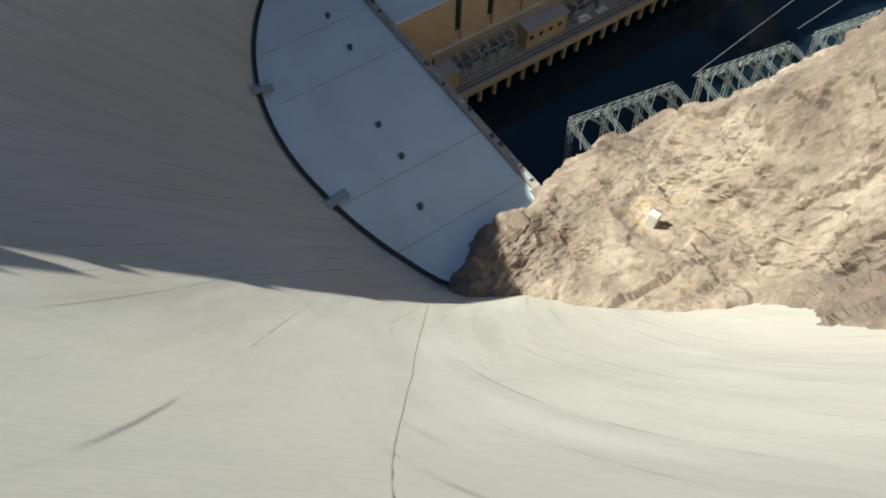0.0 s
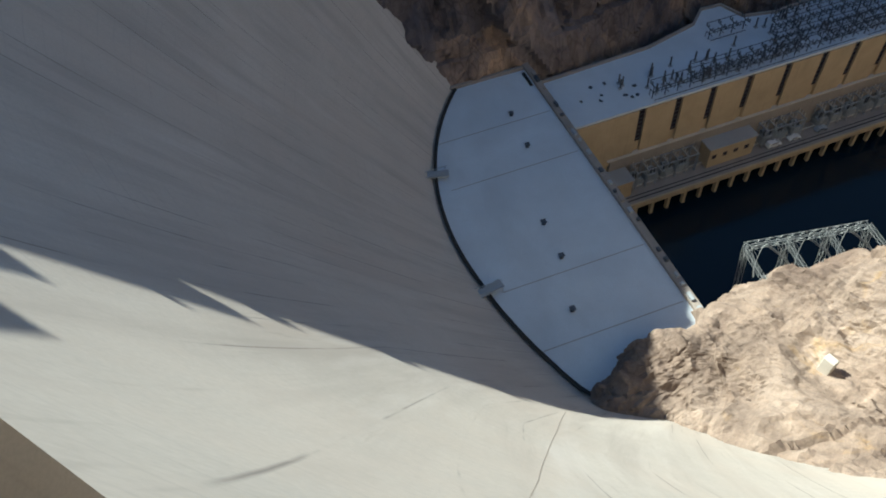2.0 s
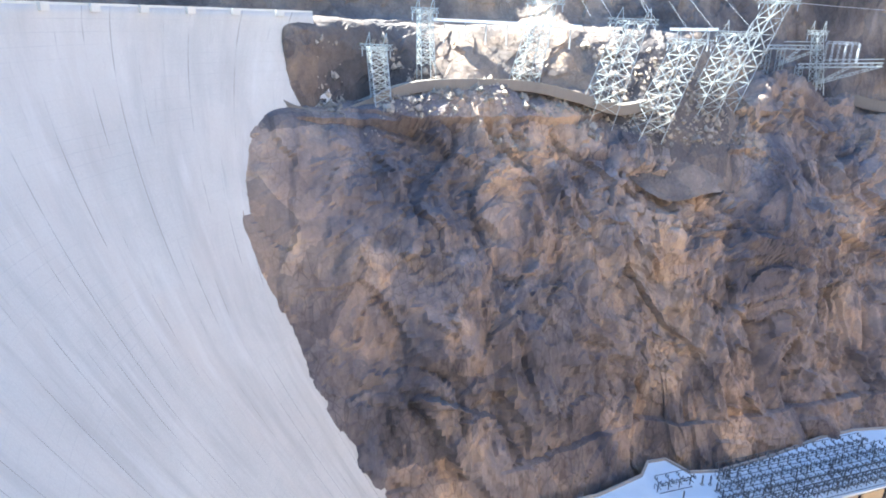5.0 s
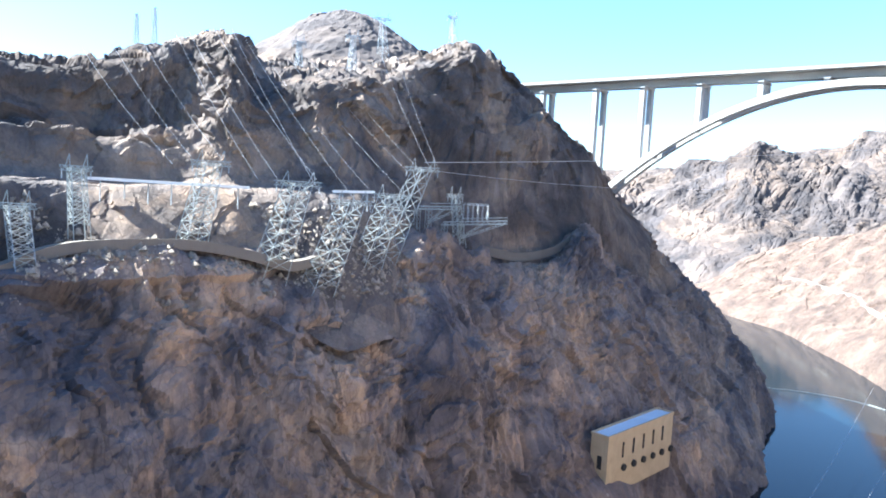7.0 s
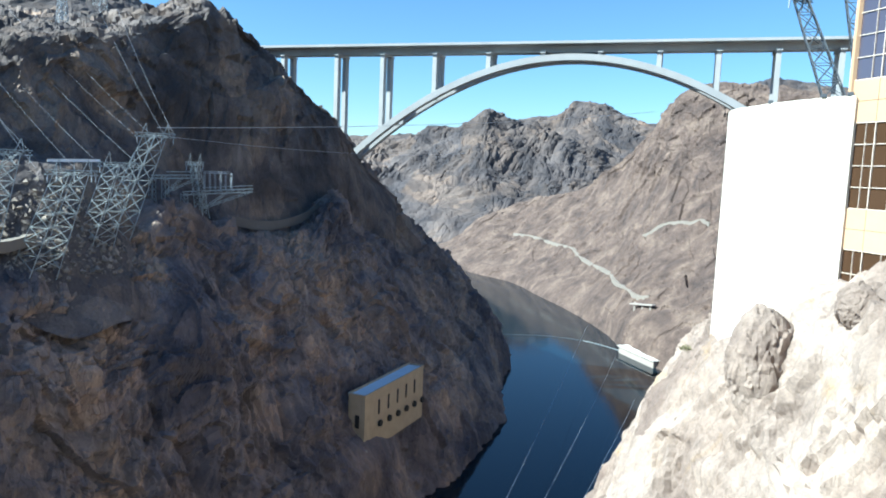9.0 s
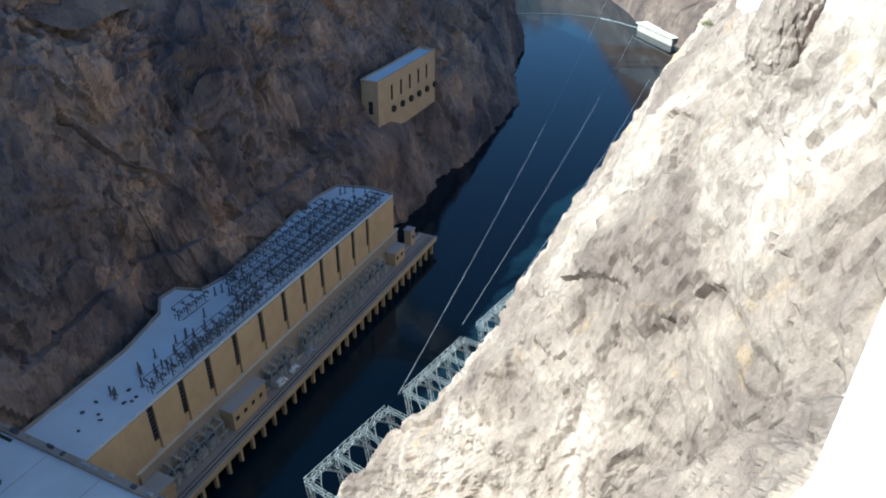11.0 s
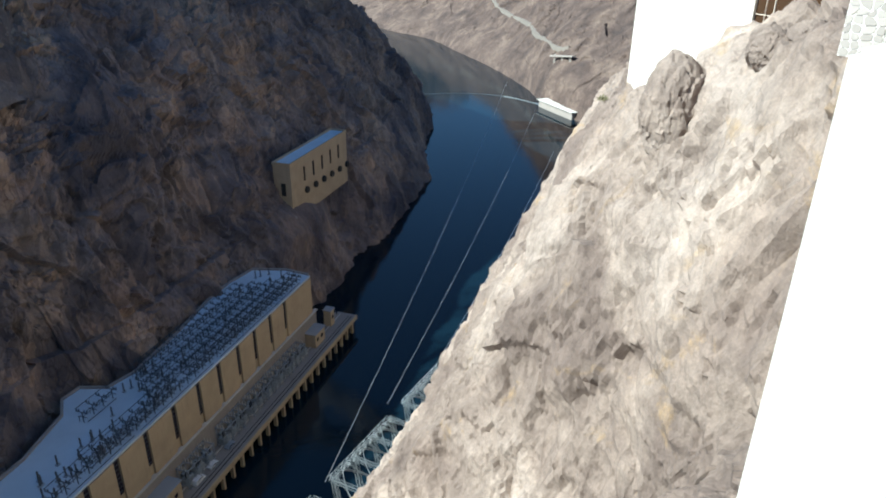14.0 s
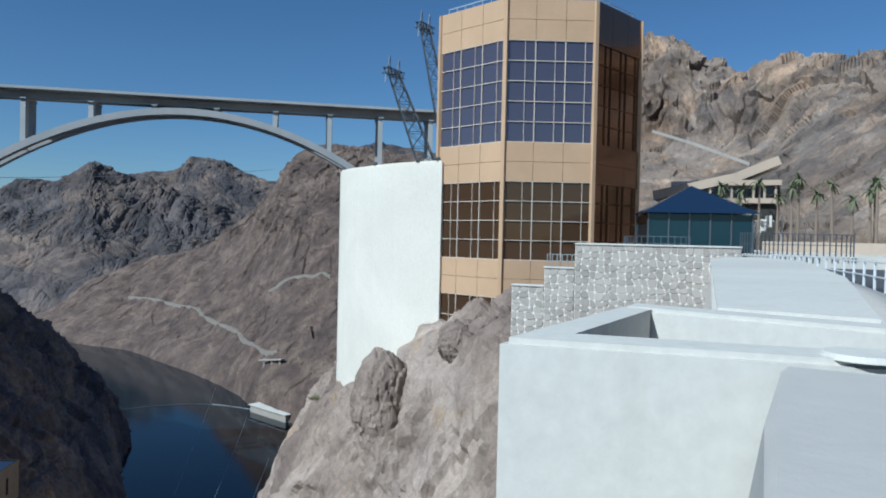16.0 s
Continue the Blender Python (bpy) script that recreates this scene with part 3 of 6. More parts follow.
FAR_BANK = [
    polar(-30, (480, -20), (510, -16), (560, -12), (640, -7), (740, 0), (830, 4.0), (900, 5.5), (1100, 5)),
    polar(-8, (520, -19.4), (550, -15), (620, -10), (720, -5), (820, 0.5), (920, 4.5), (1000, 6), (1200, 5)),
    polar(0, (590, -17.4), (620, -13.4), (690, -9.4), (790, -5), (890, 0.5), (980, 4.5), (1050, 6.6), (1250, 5.4)),
    polar(2.6, (632, -16.4), (655, -13.0), (730, -9), (830, -4.8), (930, 1.0), (1010, 5.0), (1070, 6.8), (1250, 5.6)),
    polar(4.6, (660, -15.7), (690, -12.4), (770, -8.8), (870, -4.6), (960, 1.0), (1030, 5.0), (1090, 6.8), (1250, 5.6)),
    polar(6.4, (690, -15.1), (720, -12.0), (800, -8.6), (900, -4.6), (1000, 0.6), (1060, 4.2), (1110, 6.0), (1260, 4.6)),
    polar(7.9, (720, -14.5), (752, -11.6), (830, -8.4), (930, -5.0), (1050, -0.4), (1120, 2.6), (1170, 4.0), (1300, 2.6)),
    polar(9.3, (756, -13.8), (790, -11.2), (870, -8.4), (970, -5.4), (1090, -1.6), (1170, 0.9), (1220, 2.1), (1350, 1.2)),
    polar(10.8, (830, -12.6), (866, -10.4), (940, -8.0), (1040, -5.5), (1160, -2.4), (1230, -0.4), (1280, 0.6), (1420, -0.2)),
    polar(13.5, (940, -11.2), (980, -9.4), (1060, -7.6), (1150, -5.6), (1260, -3.4), (1330, -1.9), (1380, -1.2), (1500, -1.8)),
    polar(16.4, (1060, -9.9), (1100, -8.5), (1170, -7.1), (1250, -5.6), (1340, -3.9), (1410, -2.6), (1460, -1.9), (1580, -2.6)),
    polar(18.4, (1165, -9.0), (1200, -7.9), (1260, -6.8), (1330, -5.6), (1410, -4.3), (1470, -3.2), (1520, -2.6), (1640, -3.4)),
    polar(20.8, (1230, -8.6), (1260, -7.6), (1310, -6.8), (1370, -5.8), (1430, -4.8), (1490, -4.0), (1540, -3.5), (1660, -4.2)),
    polar(24.2, (1330, -8.0), (1360, -7.4), (1400, -6.9), (1440, -6.5), (1490, -6.2), (1530, -6.0), (1580, -5.9), (1700, -6.4)),
    polar(30, (1500, -7.1), (1530, -6.8), (1570, -6.6), (1610, -6.5), (1650, -6.4), (1690, -6.3), (1740, -6.2), (1900, -6)),
]
land("far_bank", FAR_BANK, 620, 260, ROCK_SLOPE, 90, 13.0, 47, "sunlit reddish desert slope at the river bend", category="hill", fine=0.35, tall=0.9, crag=0.6, mid=0.7, ribs=0.2,
     calm=lambda p: np.clip(p[:, 2] / 70, 0.2, 0.7) + np.clip((p[:, 2] - 160) / 80, 0.0, 0.5))
FAR_RANGE = []
for h, e, dist in ((46, 2.0, 2150), (38, 2.2, 2150), (32, 2.3, 2150), (28.4, 2.7, 2150), (25.2, 3.5, 2100), (22.8, 4.0, 2060), (21.1, 5.1, 2040), (19.5, 4.5, 2060), (17.7, 4.1, 2080), (16, 3.6, 2060),
                   (14.3, 3.0, 2040), (12.5, 2.4, 2060), (10.7, 1.6, 2080), (9, 1.2, 2100), (5, 1.2, 2100), (0, 1.5, 2100), (-12, 2, 2100)):
    FAR_RANGE.append(polar(h, (dist * 0.72, -7.6), (dist * 0.755, -5.4), (dist * 0.80, -3.6), (dist * 0.855, -1.8), (dist * 0.9, -1.0 + 0.25 * (e + 1.0)), (dist * 0.95, -1.0 + 0.7 * (e + 1.0)), (dist, e), (dist * 1.12, e - 1.0)))
land("far_range", FAR_RANGE, 760, 260, ROCK_FAR, 150, 30.0, 61, "distant grey-brown desert mountains", category="mountain", fine=0.0, tall=0.8, crag=0.2, mid=0.3, ribs=0.2,
     calm=lambda p: np.clip((p[:, 2] - 60) / 110, 0.5, 1.0))
FAR_PEAKS = []
for h, e in ((46, 2.0), (34, 2.4), (26, 3.0), (22, 3.5), (19.5, 4.2), (17.7, 4.6), (16, 4.7), (15.2, 5.0), (14.4, 5.6), (13.2, 5.75), (11.9, 5.65), (11.1, 5.2), (10.1, 4.8), (8.3, 4.3), (6.0, 5.2), (4.6, 6.9), (3.6, 7.4), (2.2, 7.0), (0.8, 7.4), (-0.9, 7.5), (-4, 7), (-12, 6), (-28, 5)):
    FAR_PEAKS.append(polar(h, (2200, -3), (2400, -1), (2600, 1.0), (2750, e * 0.45), (2880, e * 0.75), (3000, e), (3300, e - 1.2)))
land("far_peaks", FAR_PEAKS, 520, 120, ROCK_FAR, 150, 24.0, 67, "hazy far desert peaks on the skyline", category="mountain", fine=0.0, tall=0.9, crag=0.2, mid=0.25, ribs=0.2)


def boulder(c, r, seed, turn=0.0):
    """A weathered boulder: a ball cut by tilted planes, part sunk in the slope."""
    bm = bmesh.new()
    bmesh.ops.create_icosphere(bm, subdivisions=5, radius=1.0)
    p = np.array([v.co for v in bm.verts])
    d = 1 + 0.13 * blocks(p * 3.0, 2.4, seed) + 0.05 * blocks(p * 3.0, 0.8, seed + 3) + 0.06 * rugged(p, 0.5, 4, seed)
    for v, k in zip(bm.verts, d):
        v.co = Vector((v.co.x * r[0], v.co.y * r[1], v.co.z * r[2])) * float(k)
    ob = empty("boulder", Matrix.Translation(c) @ pose(0, 0, 0, 0, 0, turn), "weathered tan boulder standing out of the sunlit cliff", "boulder", "boulders on the cliff top")
    part("rock", bm, ROCK_WEST, ob)
    return ob


boulder((1.0, 96.6, 158.6), (3.9, 4.2, 7.2), 3)
boulder((10.6, 92.0, 167.3), (2.6, 2.4, 2.9), 9, 30)
boulder((14.5, 90.5, 168.6), (2.8, 2.6, 2.6), 14, 70)
mesh_object("water", [(-1500, -20, 0), (300, -20, 0), (300, 2200, 0), (-1500, 2200, 0)], [(0, 1, 2, 3)], WATER)
tagged(bpy.data.objects["water"], "calm dark blue river water at the canyon bottom", "river", "", "structure")
mesh_object("ground", [(-4500, -4500, -6), (4500, -4500, -6), (4500, 4500, -6), (-4500, 4500, -6)], [(0, 1, 2, 3)], ROCK_FAR)
tagged(bpy.data.objects["ground"], "dry brown desert ground reaching the horizon", "ground", "", "structure")

# ---- the dam ----
XC, YC, RC = -108.0, 86.0, 138.2  # the arch's centre and the radius of the crest's downstream edge
CREST = 179.3                     # the road on the crest
TOP = 180.45                      # the parapet's top


def arch(z):
    """Centre line and radius of the downstream face at height z."""
    g = max(0.0, (180.0 - z) / 137.6) ** 1.35
    return YC + 26 * g, RC - 55.2 * g


def flare(a, z):
    """How much wider the arch stands towards the right bank's toe."""
    low = min(1.0, max(0.0, (110.0 - z) / 68.0)) ** 2
    return 4.3 * low * float(np.interp(a, (10, 20, 28, 35, 40, 48), (0, 1.1 / 4.3, 2.5 / 4.3, 1, 0.9, 0)))


def on_face(a, z, out=0.0):
    yc, r = arch(z)
    r += flare(a, z)
    return Vector((XC + (r - out) * math.sin(radians(a)), yc - (r - out) * math.cos(radians(a)), z))


def on_crest(a, r, z):
    return Vector((XC + r * math.sin(radians(a)), YC - r * math.cos(radians(a)), z))


def crest_frame(a, r=RC, z=0.0):
    """x along the crest to the right bank, y outwards over the face."""
    p = on_crest(a, r, z)
    return Matrix.Translation(p) @ pose(0, 0, 0, 0, 0, a)


def lean(z):
    """How the joints draw together below the crest."""
    return float(np.interp(z, (-6, 42, 100, 180), (0.62, 0.66, 0.735, 1.0)))


def dam_body():
    angles = [-71 + 0.5 * i for i in range(2 * 148 + 1)]
    zs = [179.9, 178, 176, 174, 171, 168, 164, 160] + list(range(156, -7, -4))
    verts, faces, uvs = [], [], []
    depth = [0.0]
    for za, zb in zip(zs, zs[1:]):
        depth.append(depth[-1] + (on_face(0, za) - on_face(0, zb)).length)
    for a in angles:
        ring_pts = [on_face(a, z) for z in zs] + [on_crest(a, 152.4, 0), on_crest(a, 152.4, CREST), on_crest(a, RC + 0.9, CREST), on_crest(a, RC + 0.9, 179.9)]
        verts += ring_pts
        uvs += [(radians(a / lean(z)) * 120.0, d) for z, d in zip(zs, depth)] + [(radians(a) * 120.0, -5.0)] * 4
    k = len(zs) + 4
    for i in range(len(angles) - 1):
        for j in range(k):
            p, q = i * k + j, i * k + (j + 1) % k
            faces.append((p, p + k, q + k, q))
    ob = mesh_object("dam_wall", verts, faces, CONCRETE_FACE, True)
    layer = ob.data.uv_layers.new(name="metres")
    flat = np.array([uvs[l.vertex_index] for l in ob.data.loops], np.float32).ravel()
    layer.data.foreach_set("uv", flat)
    return tagged(ob, "huge curved pale concrete arch dam face", "dam", "", "structure")


dam_body()


def ring(name, a0, a1, r0, r1, z0, z1, mat, label, category, step=1.0):
    n = max(2, int((a1 - a0) / step) + 1)
    bm = bmesh.new()
    prev = None
    for i in range(n):
        a = a0 + (a1 - a0) * i / (n - 1)
        cur = [bm.verts.new(on_crest(a, r, z)) for r, z in ((r0, z0), (r1, z0), (r1, z1), (r0, z1))]
        if prev:
            for j in range(4):
                bm.faces.new((prev[j], cur[j], cur[(j + 1) % 4], prev[(j + 1) % 4]))
        else:
            bm.faces.new(cur)
        prev = cur
    bm.faces.new(prev[::-1])
    bmesh.ops.recalc_face_normals(bm, faces=bm.faces)
    me = bpy.data.meshes.new(name)
    bm.to_mesh(me)
    bm.free()
    me.materials.append(mat)
    return tagged(new(name, me), label, category, "", "structure")


EYE_ANGLE = 51.45


def bay(m, width, out_near, skew=0.0, deep=9.0, mat=None):
    """A look-out bay: a solid shaft that merges into the face, with three parapet walls round a sunken floor."""
    ob = empty("lookout_bay", m, "pale concrete look-out bay projecting from the dam parapet", "parapet bay", "bays along the crest")
    w, o, t = width / 2, out_near, 0.42
    floor = CREST + 0.1
    shaft = [(-w - skew, -0.85), (w + skew, -0.85), (w, o), (-w, o)]
    bm = prism(bmesh.new(), shaft, TOP - deep, floor)
    part("shaft", bm, mat or CONCRETE_PALE, ob)
    for s in (-1, 1):
        q = [(s * (w + skew), -0.85), (s * w, o), (s * (w - t), o), (s * (w + skew - t), -0.85)]
        bm = prism(bmesh.new(), q if s < 0 else q[::-1], floor, TOP + 0.006)
        bmesh.ops.recalc_face_normals(bm, faces=bm.faces)
        bmesh.ops.bevel(bm, geom=[e for e in bm.edges if all(v.co.z > TOP - 0.01 for v in e.verts)], offset=0.035, segments=2, affect="EDGES")
        part("side_wall", bm, CONCRETE_PALE, ob)
    f = 0.26
    bm = prism(bmesh.new(), [(-w + t, o - f), (w - t, o - f), (w - t, o), (-w + t, o)], floor, TOP - 0.003)
    part("front_wall", bm, CONCRETE_PALE, ob)
    return ob


LOCAL = pose(0, 0, 0, 0, 0, 55.2)  # the stretch of parapet under the eye
bay(LOCAL @ Matrix.Translation((5.05, 0.0, 0)), 2.9, 1.66, -0.55, 5.2)
bay(LOCAL @ Matrix.Translation((-5.05, -0.1, 0)), 2.9, 1.3, 0.12, 12.0, CONCRETE_BOUNCE_TAN)
cuts = [EYE_ANGLE + math.degrees(x / RC) for x in (-6.2, -3.95, 4.45, 5.7)]
for a0, a1 in ((-71, cuts[0]), (cuts[1], cuts[2]), (cuts[3], 54.6)):
    ring("parapet", a0, a1, RC + 0.02, RC + 0.75, 179.85, TOP, CONCRETE_PALE, "thick pale concrete parapet along the dam crest", "parapet", 0.2)
ring("road", -71, 80, RC + 1.0, 151.5, CREST + 0.004, CREST + 0.05, ASPHALT, "grey asphalt roadway along the dam crest", "road")
ring("parapet_upstream", -71, 80, 151.5, 152.3, CREST, TOP, CONCRETE_PALE, "pale concrete parapet on the lake side", "parapet")
far_bay = bay(crest_frame(-66.0), 2.6, 1.0, 0.0, 1.9)
for i in range(1, 18):
    a = -66 + 6.3 * i
    if abs(a - EYE_ANGLE) > 12:
        copy_thing(far_bay, crest_frame(a))

# broad flat wall head where the parapet bends towards the bank
bend = empty("wall_head", Matrix(), "broad pale concrete wall head where the parapet bends", "parapet")
bm = prism(bmesh.new(), [(4.2, 5.4), (9.1, 13.2), (17.5, 27.9), (19.5, 34.5), (17.4, 34.0), (12.1, 24.6), (3.2, 6.3)], 166.0, 180.28)
part("wall", bm, CONCRETE_PALE, bend)
bm = prism(bmesh.new(), [(4.15, 5.4), (9.16, 13.12), (17.58, 27.85), (19.58, 34.58), (17.35, 34.08), (12.0, 24.66), (3.1, 6.32)], 180.28, 180.42)
bmesh.ops.bevel(bm, geom=[e for e in bm.edges if all(v.co.z > 180.4 for v in e.verts)], offset=0.05, segments=2, affect="EDGES")
part("coping", bm, CONCRETE_PALE, bend)

# a round lamp base let into the near wall of the bay
lamp = empty("parapet_lamp", LOCAL @ Matrix.Translation((4.15, -0.10, TOP + 0.004)), "round white metal lamp set into the parapet wall", "lamp")
bm = bmesh.new()
bmesh.ops.create_cone(bm, cap_ends=True, segments=28, radius1=0.21, radius2=0.19, depth=0.03, matrix=Matrix.Translation((0, 0, 0.008)))
part("plate", bm, CONCRETE_PALE, lamp)

# a contraction joint that opened down the face below the eye
seam = bmesh.new()
JOINT = ((75, 40.5), (95, 43.5), (112, 45.6), (129, 47.5), (146, 49.0), (162, 50.25), (169, 50.8), (179.5, 51.2))
pts = []
for z in np.linspace(75, 179.5, 76):
    a = float(np.interp(z, [q[0] for q in JOINT], [q[1] for q in JOINT]))
    w = 0.010 + 0.0014 * (180 - z)
    d = math.degrees(w / 110.0) / 2
    pts.append((seam.verts.new(on_face(a - d, z, 0.015)), seam.verts.new(on_face(a + d, z, 0.015))))
for (p, q), (r, t) in zip(pts, pts[1:]):
    seam.faces.new((p, q, t, r))
joint = empty("face_joint", Matrix(), "thin dark open joint running down the concrete face", "joint")
part("filler", seam, CONCRETE_DARK, joint)

# the battered outer face of the parapet under the eye, between the two bays
bm = bmesh.new()
rows = []
for x, o, k in ((-3.75, 0.22, 1.0), (-2.6, 0.2, 1.0), (-0.8, 0.07, 0.8), (1.2, 0.07, 0.8), (2.6, 0.19, 1.0), (3.75, 0.22, 1.0)):
    rows.append([bm.verts.new(LOCAL @ Vector((x, o + b * k, TOP - 0.02 - d))) for b, d in ((-0.9 / k, 0), (0, 0), (0.03, 0.03), (0.19, 1.0), (0.62, 4.0), (0.95, 6.5), (-1.2 / k, 6.5))])
for ra, rb in zip(rows, rows[1:]):
    for i in range(7):
        j = (i + 1) % 7
        bm.faces.new((ra[i], ra[j], rb[j], rb[i]))
bm.faces.new(rows[0][::-1])
bm.faces.new(rows[-1])
bmesh.ops.recalc_face_normals(bm, faces=bm.faces)
ob = empty("battered_wall", Matrix(), "grey battered concrete face between the look-out bays", "wall")
part("wall", bm, CONCRETE_FACE, ob)


def elevator_tower(a, w, top, front=2.7):
    ob = empty("elevator_tower", crest_frame(a), "tall pale concrete elevator tower on the dam crest", "tower", "crest towers")
    part("shaft", boxed((0, front - 4.0, (168 + top) / 2), (w, 8.0, top - 168), 0, 0.2), CONCRETE_PALE, ob)
    part("cap", boxed((0, front - 4.2, top + 0.3), (w * 0.9, 7.0, 0.6), 0, 0.1), CONCRETE_PALE, ob)
    return ob


elevator_tower(25.6, 9.4, 191.6)
# Unseen ledge, added only to move the crest's shadow edge on the face.
ring("cornice", 7.0, 36, RC - 2.5, RC, 178.6, 180.2, CONCRETE_PALE, "pale concrete ledge added along the crest to shift its shadow edge", "cornice")


# Unseen posts, added to cast the small teeth of the crest's shadow.
def lamp_standard(a, h):
    ob = empty("lamp_standard", crest_frame(a, RC - 2.0, 180.2), "short concrete post added on the parapet for its shadow", "street lamp", "lamp standards on the crest")
    part("plinth", boxed((0, 0, h * 0.3), (0.9, 0.7, h * 0.6), 0, 0.05), CONCRETE_PALE, ob)
    bm = bmesh.new()
    bmesh.ops.create_cone(bm, cap_ends=True, segments=10, radius1=0.3, radius2=0.18, depth=h * 0.4, matrix=Matrix.Translation((0, 0, h * 0.8)))
    part("post_head", bm, PAINT_GREY, ob)
    return ob


for a, h in ((18.2, 4.8), (10.7, 2.0)):
    lamp_standard(a, h)

# Unseen block, added and sized to raise the crest's shadow line here.
caster = empty("crest_kiosk", crest_frame(20.4), "low pale concrete block added beside the tower for its shadow", "building")
part("wall", boxed((0, 0.6, 181.4), (9.6, 4.2, 3.0), 0, 0.08), CONCRETE_PALE, caster)
part("roof", boxed((0, 0.6, 182.98), (9.7, 4.3, 0.2), 0, 0.04), ROOF_GREY, caster)

# ---- the central block at the toe: flat roof between the arch and a straight front ----
APRON_Z = 42.0
central = empty("powerhouse_central_block", Matrix.Translation((-110, 70, 0)), "low central powerhouse block with flat pale grey roof", "building")


def from_central(x, y):
    return (x + 110, y - 70)


arc = [(XC + (82.4 + flare(a, 42)) * math.sin(radians(a)), 112.2 - (82.4 + flare(a, 42)) * math.cos(radians(a))) for a in np.linspace(-41.5, 52, 40)]
roof_plan = [from_central(*p) for p in arc] + [from_central(-44, 73.2), from_central(-162.2, 73.2)]
part("roof", prism(bmesh.new(), roof_plan, -4, APRON_Z), ROOF_GREY, central)
bm = bmesh.new()
arc_in = [(XC + (82.0 + flare(a, 42)) * math.sin(radians(a)), 112.2 - (82.0 + flare(a, 42)) * math.cos(radians(a))) for a in np.linspace(-41.5, 50, 48)]
tube(bm, [(*from_central(*p), APRON_Z + 0.22) for p in arc_in], 0.9, 0.5)
part("gutter", bm, DARK, central, "dark gutter along the dam toe")
part("front_curb", boxed((-7.3, 4.2, APRON_Z + 0.3), (110, 2.0, 1.4), 0, 0.08), CONCRETE_DARK, central, "broad weathered front curb")
part("side_curb", boxed((-52.9, -9, APRON_Z + 0.4), (1.0, 24, 1.2), 0, 0.08), CONCRETE_DARK, central)
part("hatch", boxed((-47.5, 2.2, APRON_Z + 0.12), (6.5, 0.9, 0.24)), DARK, central, "long dark hatch")
for x in (-142.0, -124.0, -88.5, -70.5):
    part("roof_seam", boxed((x + 110, -16, APRON_Z + 0.012), (0.25, 37, 0.024)), BRIDGE_CON, central)
for x, y in ((-144.8, 61.5), (-131.0, 60.5), (-104.0, 53.0), (-92.6, 52.5), (-77.8, 48.2)):
    bm = bmesh.new()
    bmesh.ops.create_cone(bm, cap_ends=True, segments=12, radius1=0.55, radius2=0.45, depth=0.9, matrix=Matrix.Translation((*from_central(x, y), APRON_Z + 0.45)))
    box(bm, (*from_central(x, y), APRON_Z + 1.0), (1.3, 1.3, 0.2))
    part("roof_vent", bm, STEEL_DARK, central, "small dark roof vent")
for a in (-15.5, 13.0):
    p = (XC + 82.4 * math.sin(radians(a)), 112.2 - 82.4 * math.cos(radians(a)))
    bm = bmesh.new()
    box(bm, (0, 0, APRON_Z + 1.6), (2.2, 8.0, 0.4), a)
    for sx in (-1.0, 1.0):
        beam(bm, (sx, -4, APRON_Z + 2.4), (sx, 4, APRON_Z + 2.4), 0.15)
        for yy in (-3.5, 0, 3.5):
            beam(bm, (sx, yy, APRON_Z + 0.2), (sx, yy, APRON_Z + 2.4), 0.12)
    bmesh.ops.translate(bm, verts=bm.verts, vec=(*from_central(*p), 0))
    part("gangway", bm, PAINT_GREY, central, "grey steel gangway over the gutter")
rng = random.Random(5)
for i in range(26):
    x = -158 + 4.0 * i + rng.uniform(-1.2, 1.2)
    if i % 7 == 3:
        continue
    part("front_unit", boxed((x + 110, 4.2 + rng.uniform(-0.4, 0.4), APRON_Z + 1.35), (rng.uniform(0.7, 2.4), rng.uniform(0.6, 1.2), rng.uniform(0.5, 1.1)), 0, 0.05), rng.choice((STEEL_DARK, PAINT_GREY, CONCRETE_DARK)), central)

# ---- the left powerhouse wing ----
WX, WY = -136.2, 160.0
wing = empty("powerhouse_wing", Matrix.Translation((WX, WY, 0)), "long buff concrete powerhouse with pale flat roof beside the river", "building")
plan = [(-136.8, 74.5), (-136.8, 245.0), (-149, 246), (-162.5, 241.5), (-165, 228), (-164.7, 211), (-161, 187), (-159, 161), (-161.5, 150.5), (-170, 147.5), (-170.5, 140.5), (-164.5, 134), (-160, 115), (-158.5, 74.5)]
plan = [(x - WX, y - WY) for x, y in plan]
part("body", prism(bmesh.new(), plan, -4, 37.2), BUFF, wing)
slab = [(x + (0.55 if x > -5 else 0), y) for x, y in plan]
part("roof", prism(bmesh.new(), slab, 37.2, 38.0), ROOF_GREY, wing, "pale grey flat roof")
bm = bmesh.new()
tube(bm, [(*p, 38.4) for p in plan[1:]], 0.8, 0.8)
part("roof_curb", bm, CONCRETE_DARK, wing)
slots = [100.0, 112.3, 124.0, 136.8, 150.2, 163.3, 175.2, 187.4, 198.8, 210.4, 222.0]
edges = [75.0] + slots + [244.8]
for i, (a, b) in enumerate(zip(edges, edges[1:])):
    y0, y1 = a + (1.15 if i else 0), b - (1.15 if i < len(slots) else 0)
    part("pier", boxed((-0.25, (y0 + y1) / 2 - WY, 27.2), (0.9, y1 - y0, 19.6), 0, 0.06), BUFF, wing)
for y in slots:
    win = part("window", boxed((-0.52, y - WY, 30.6), (0.12, 2.2, 13.0)), GLASS_TINT, wing, "tall dark window slot")
    for k in range(8):
        part("transom", boxed((-0.40, y - WY, 25.2 + 1.6 * k), (0.14, 2.2, 0.22)), STEEL_DARK, win)
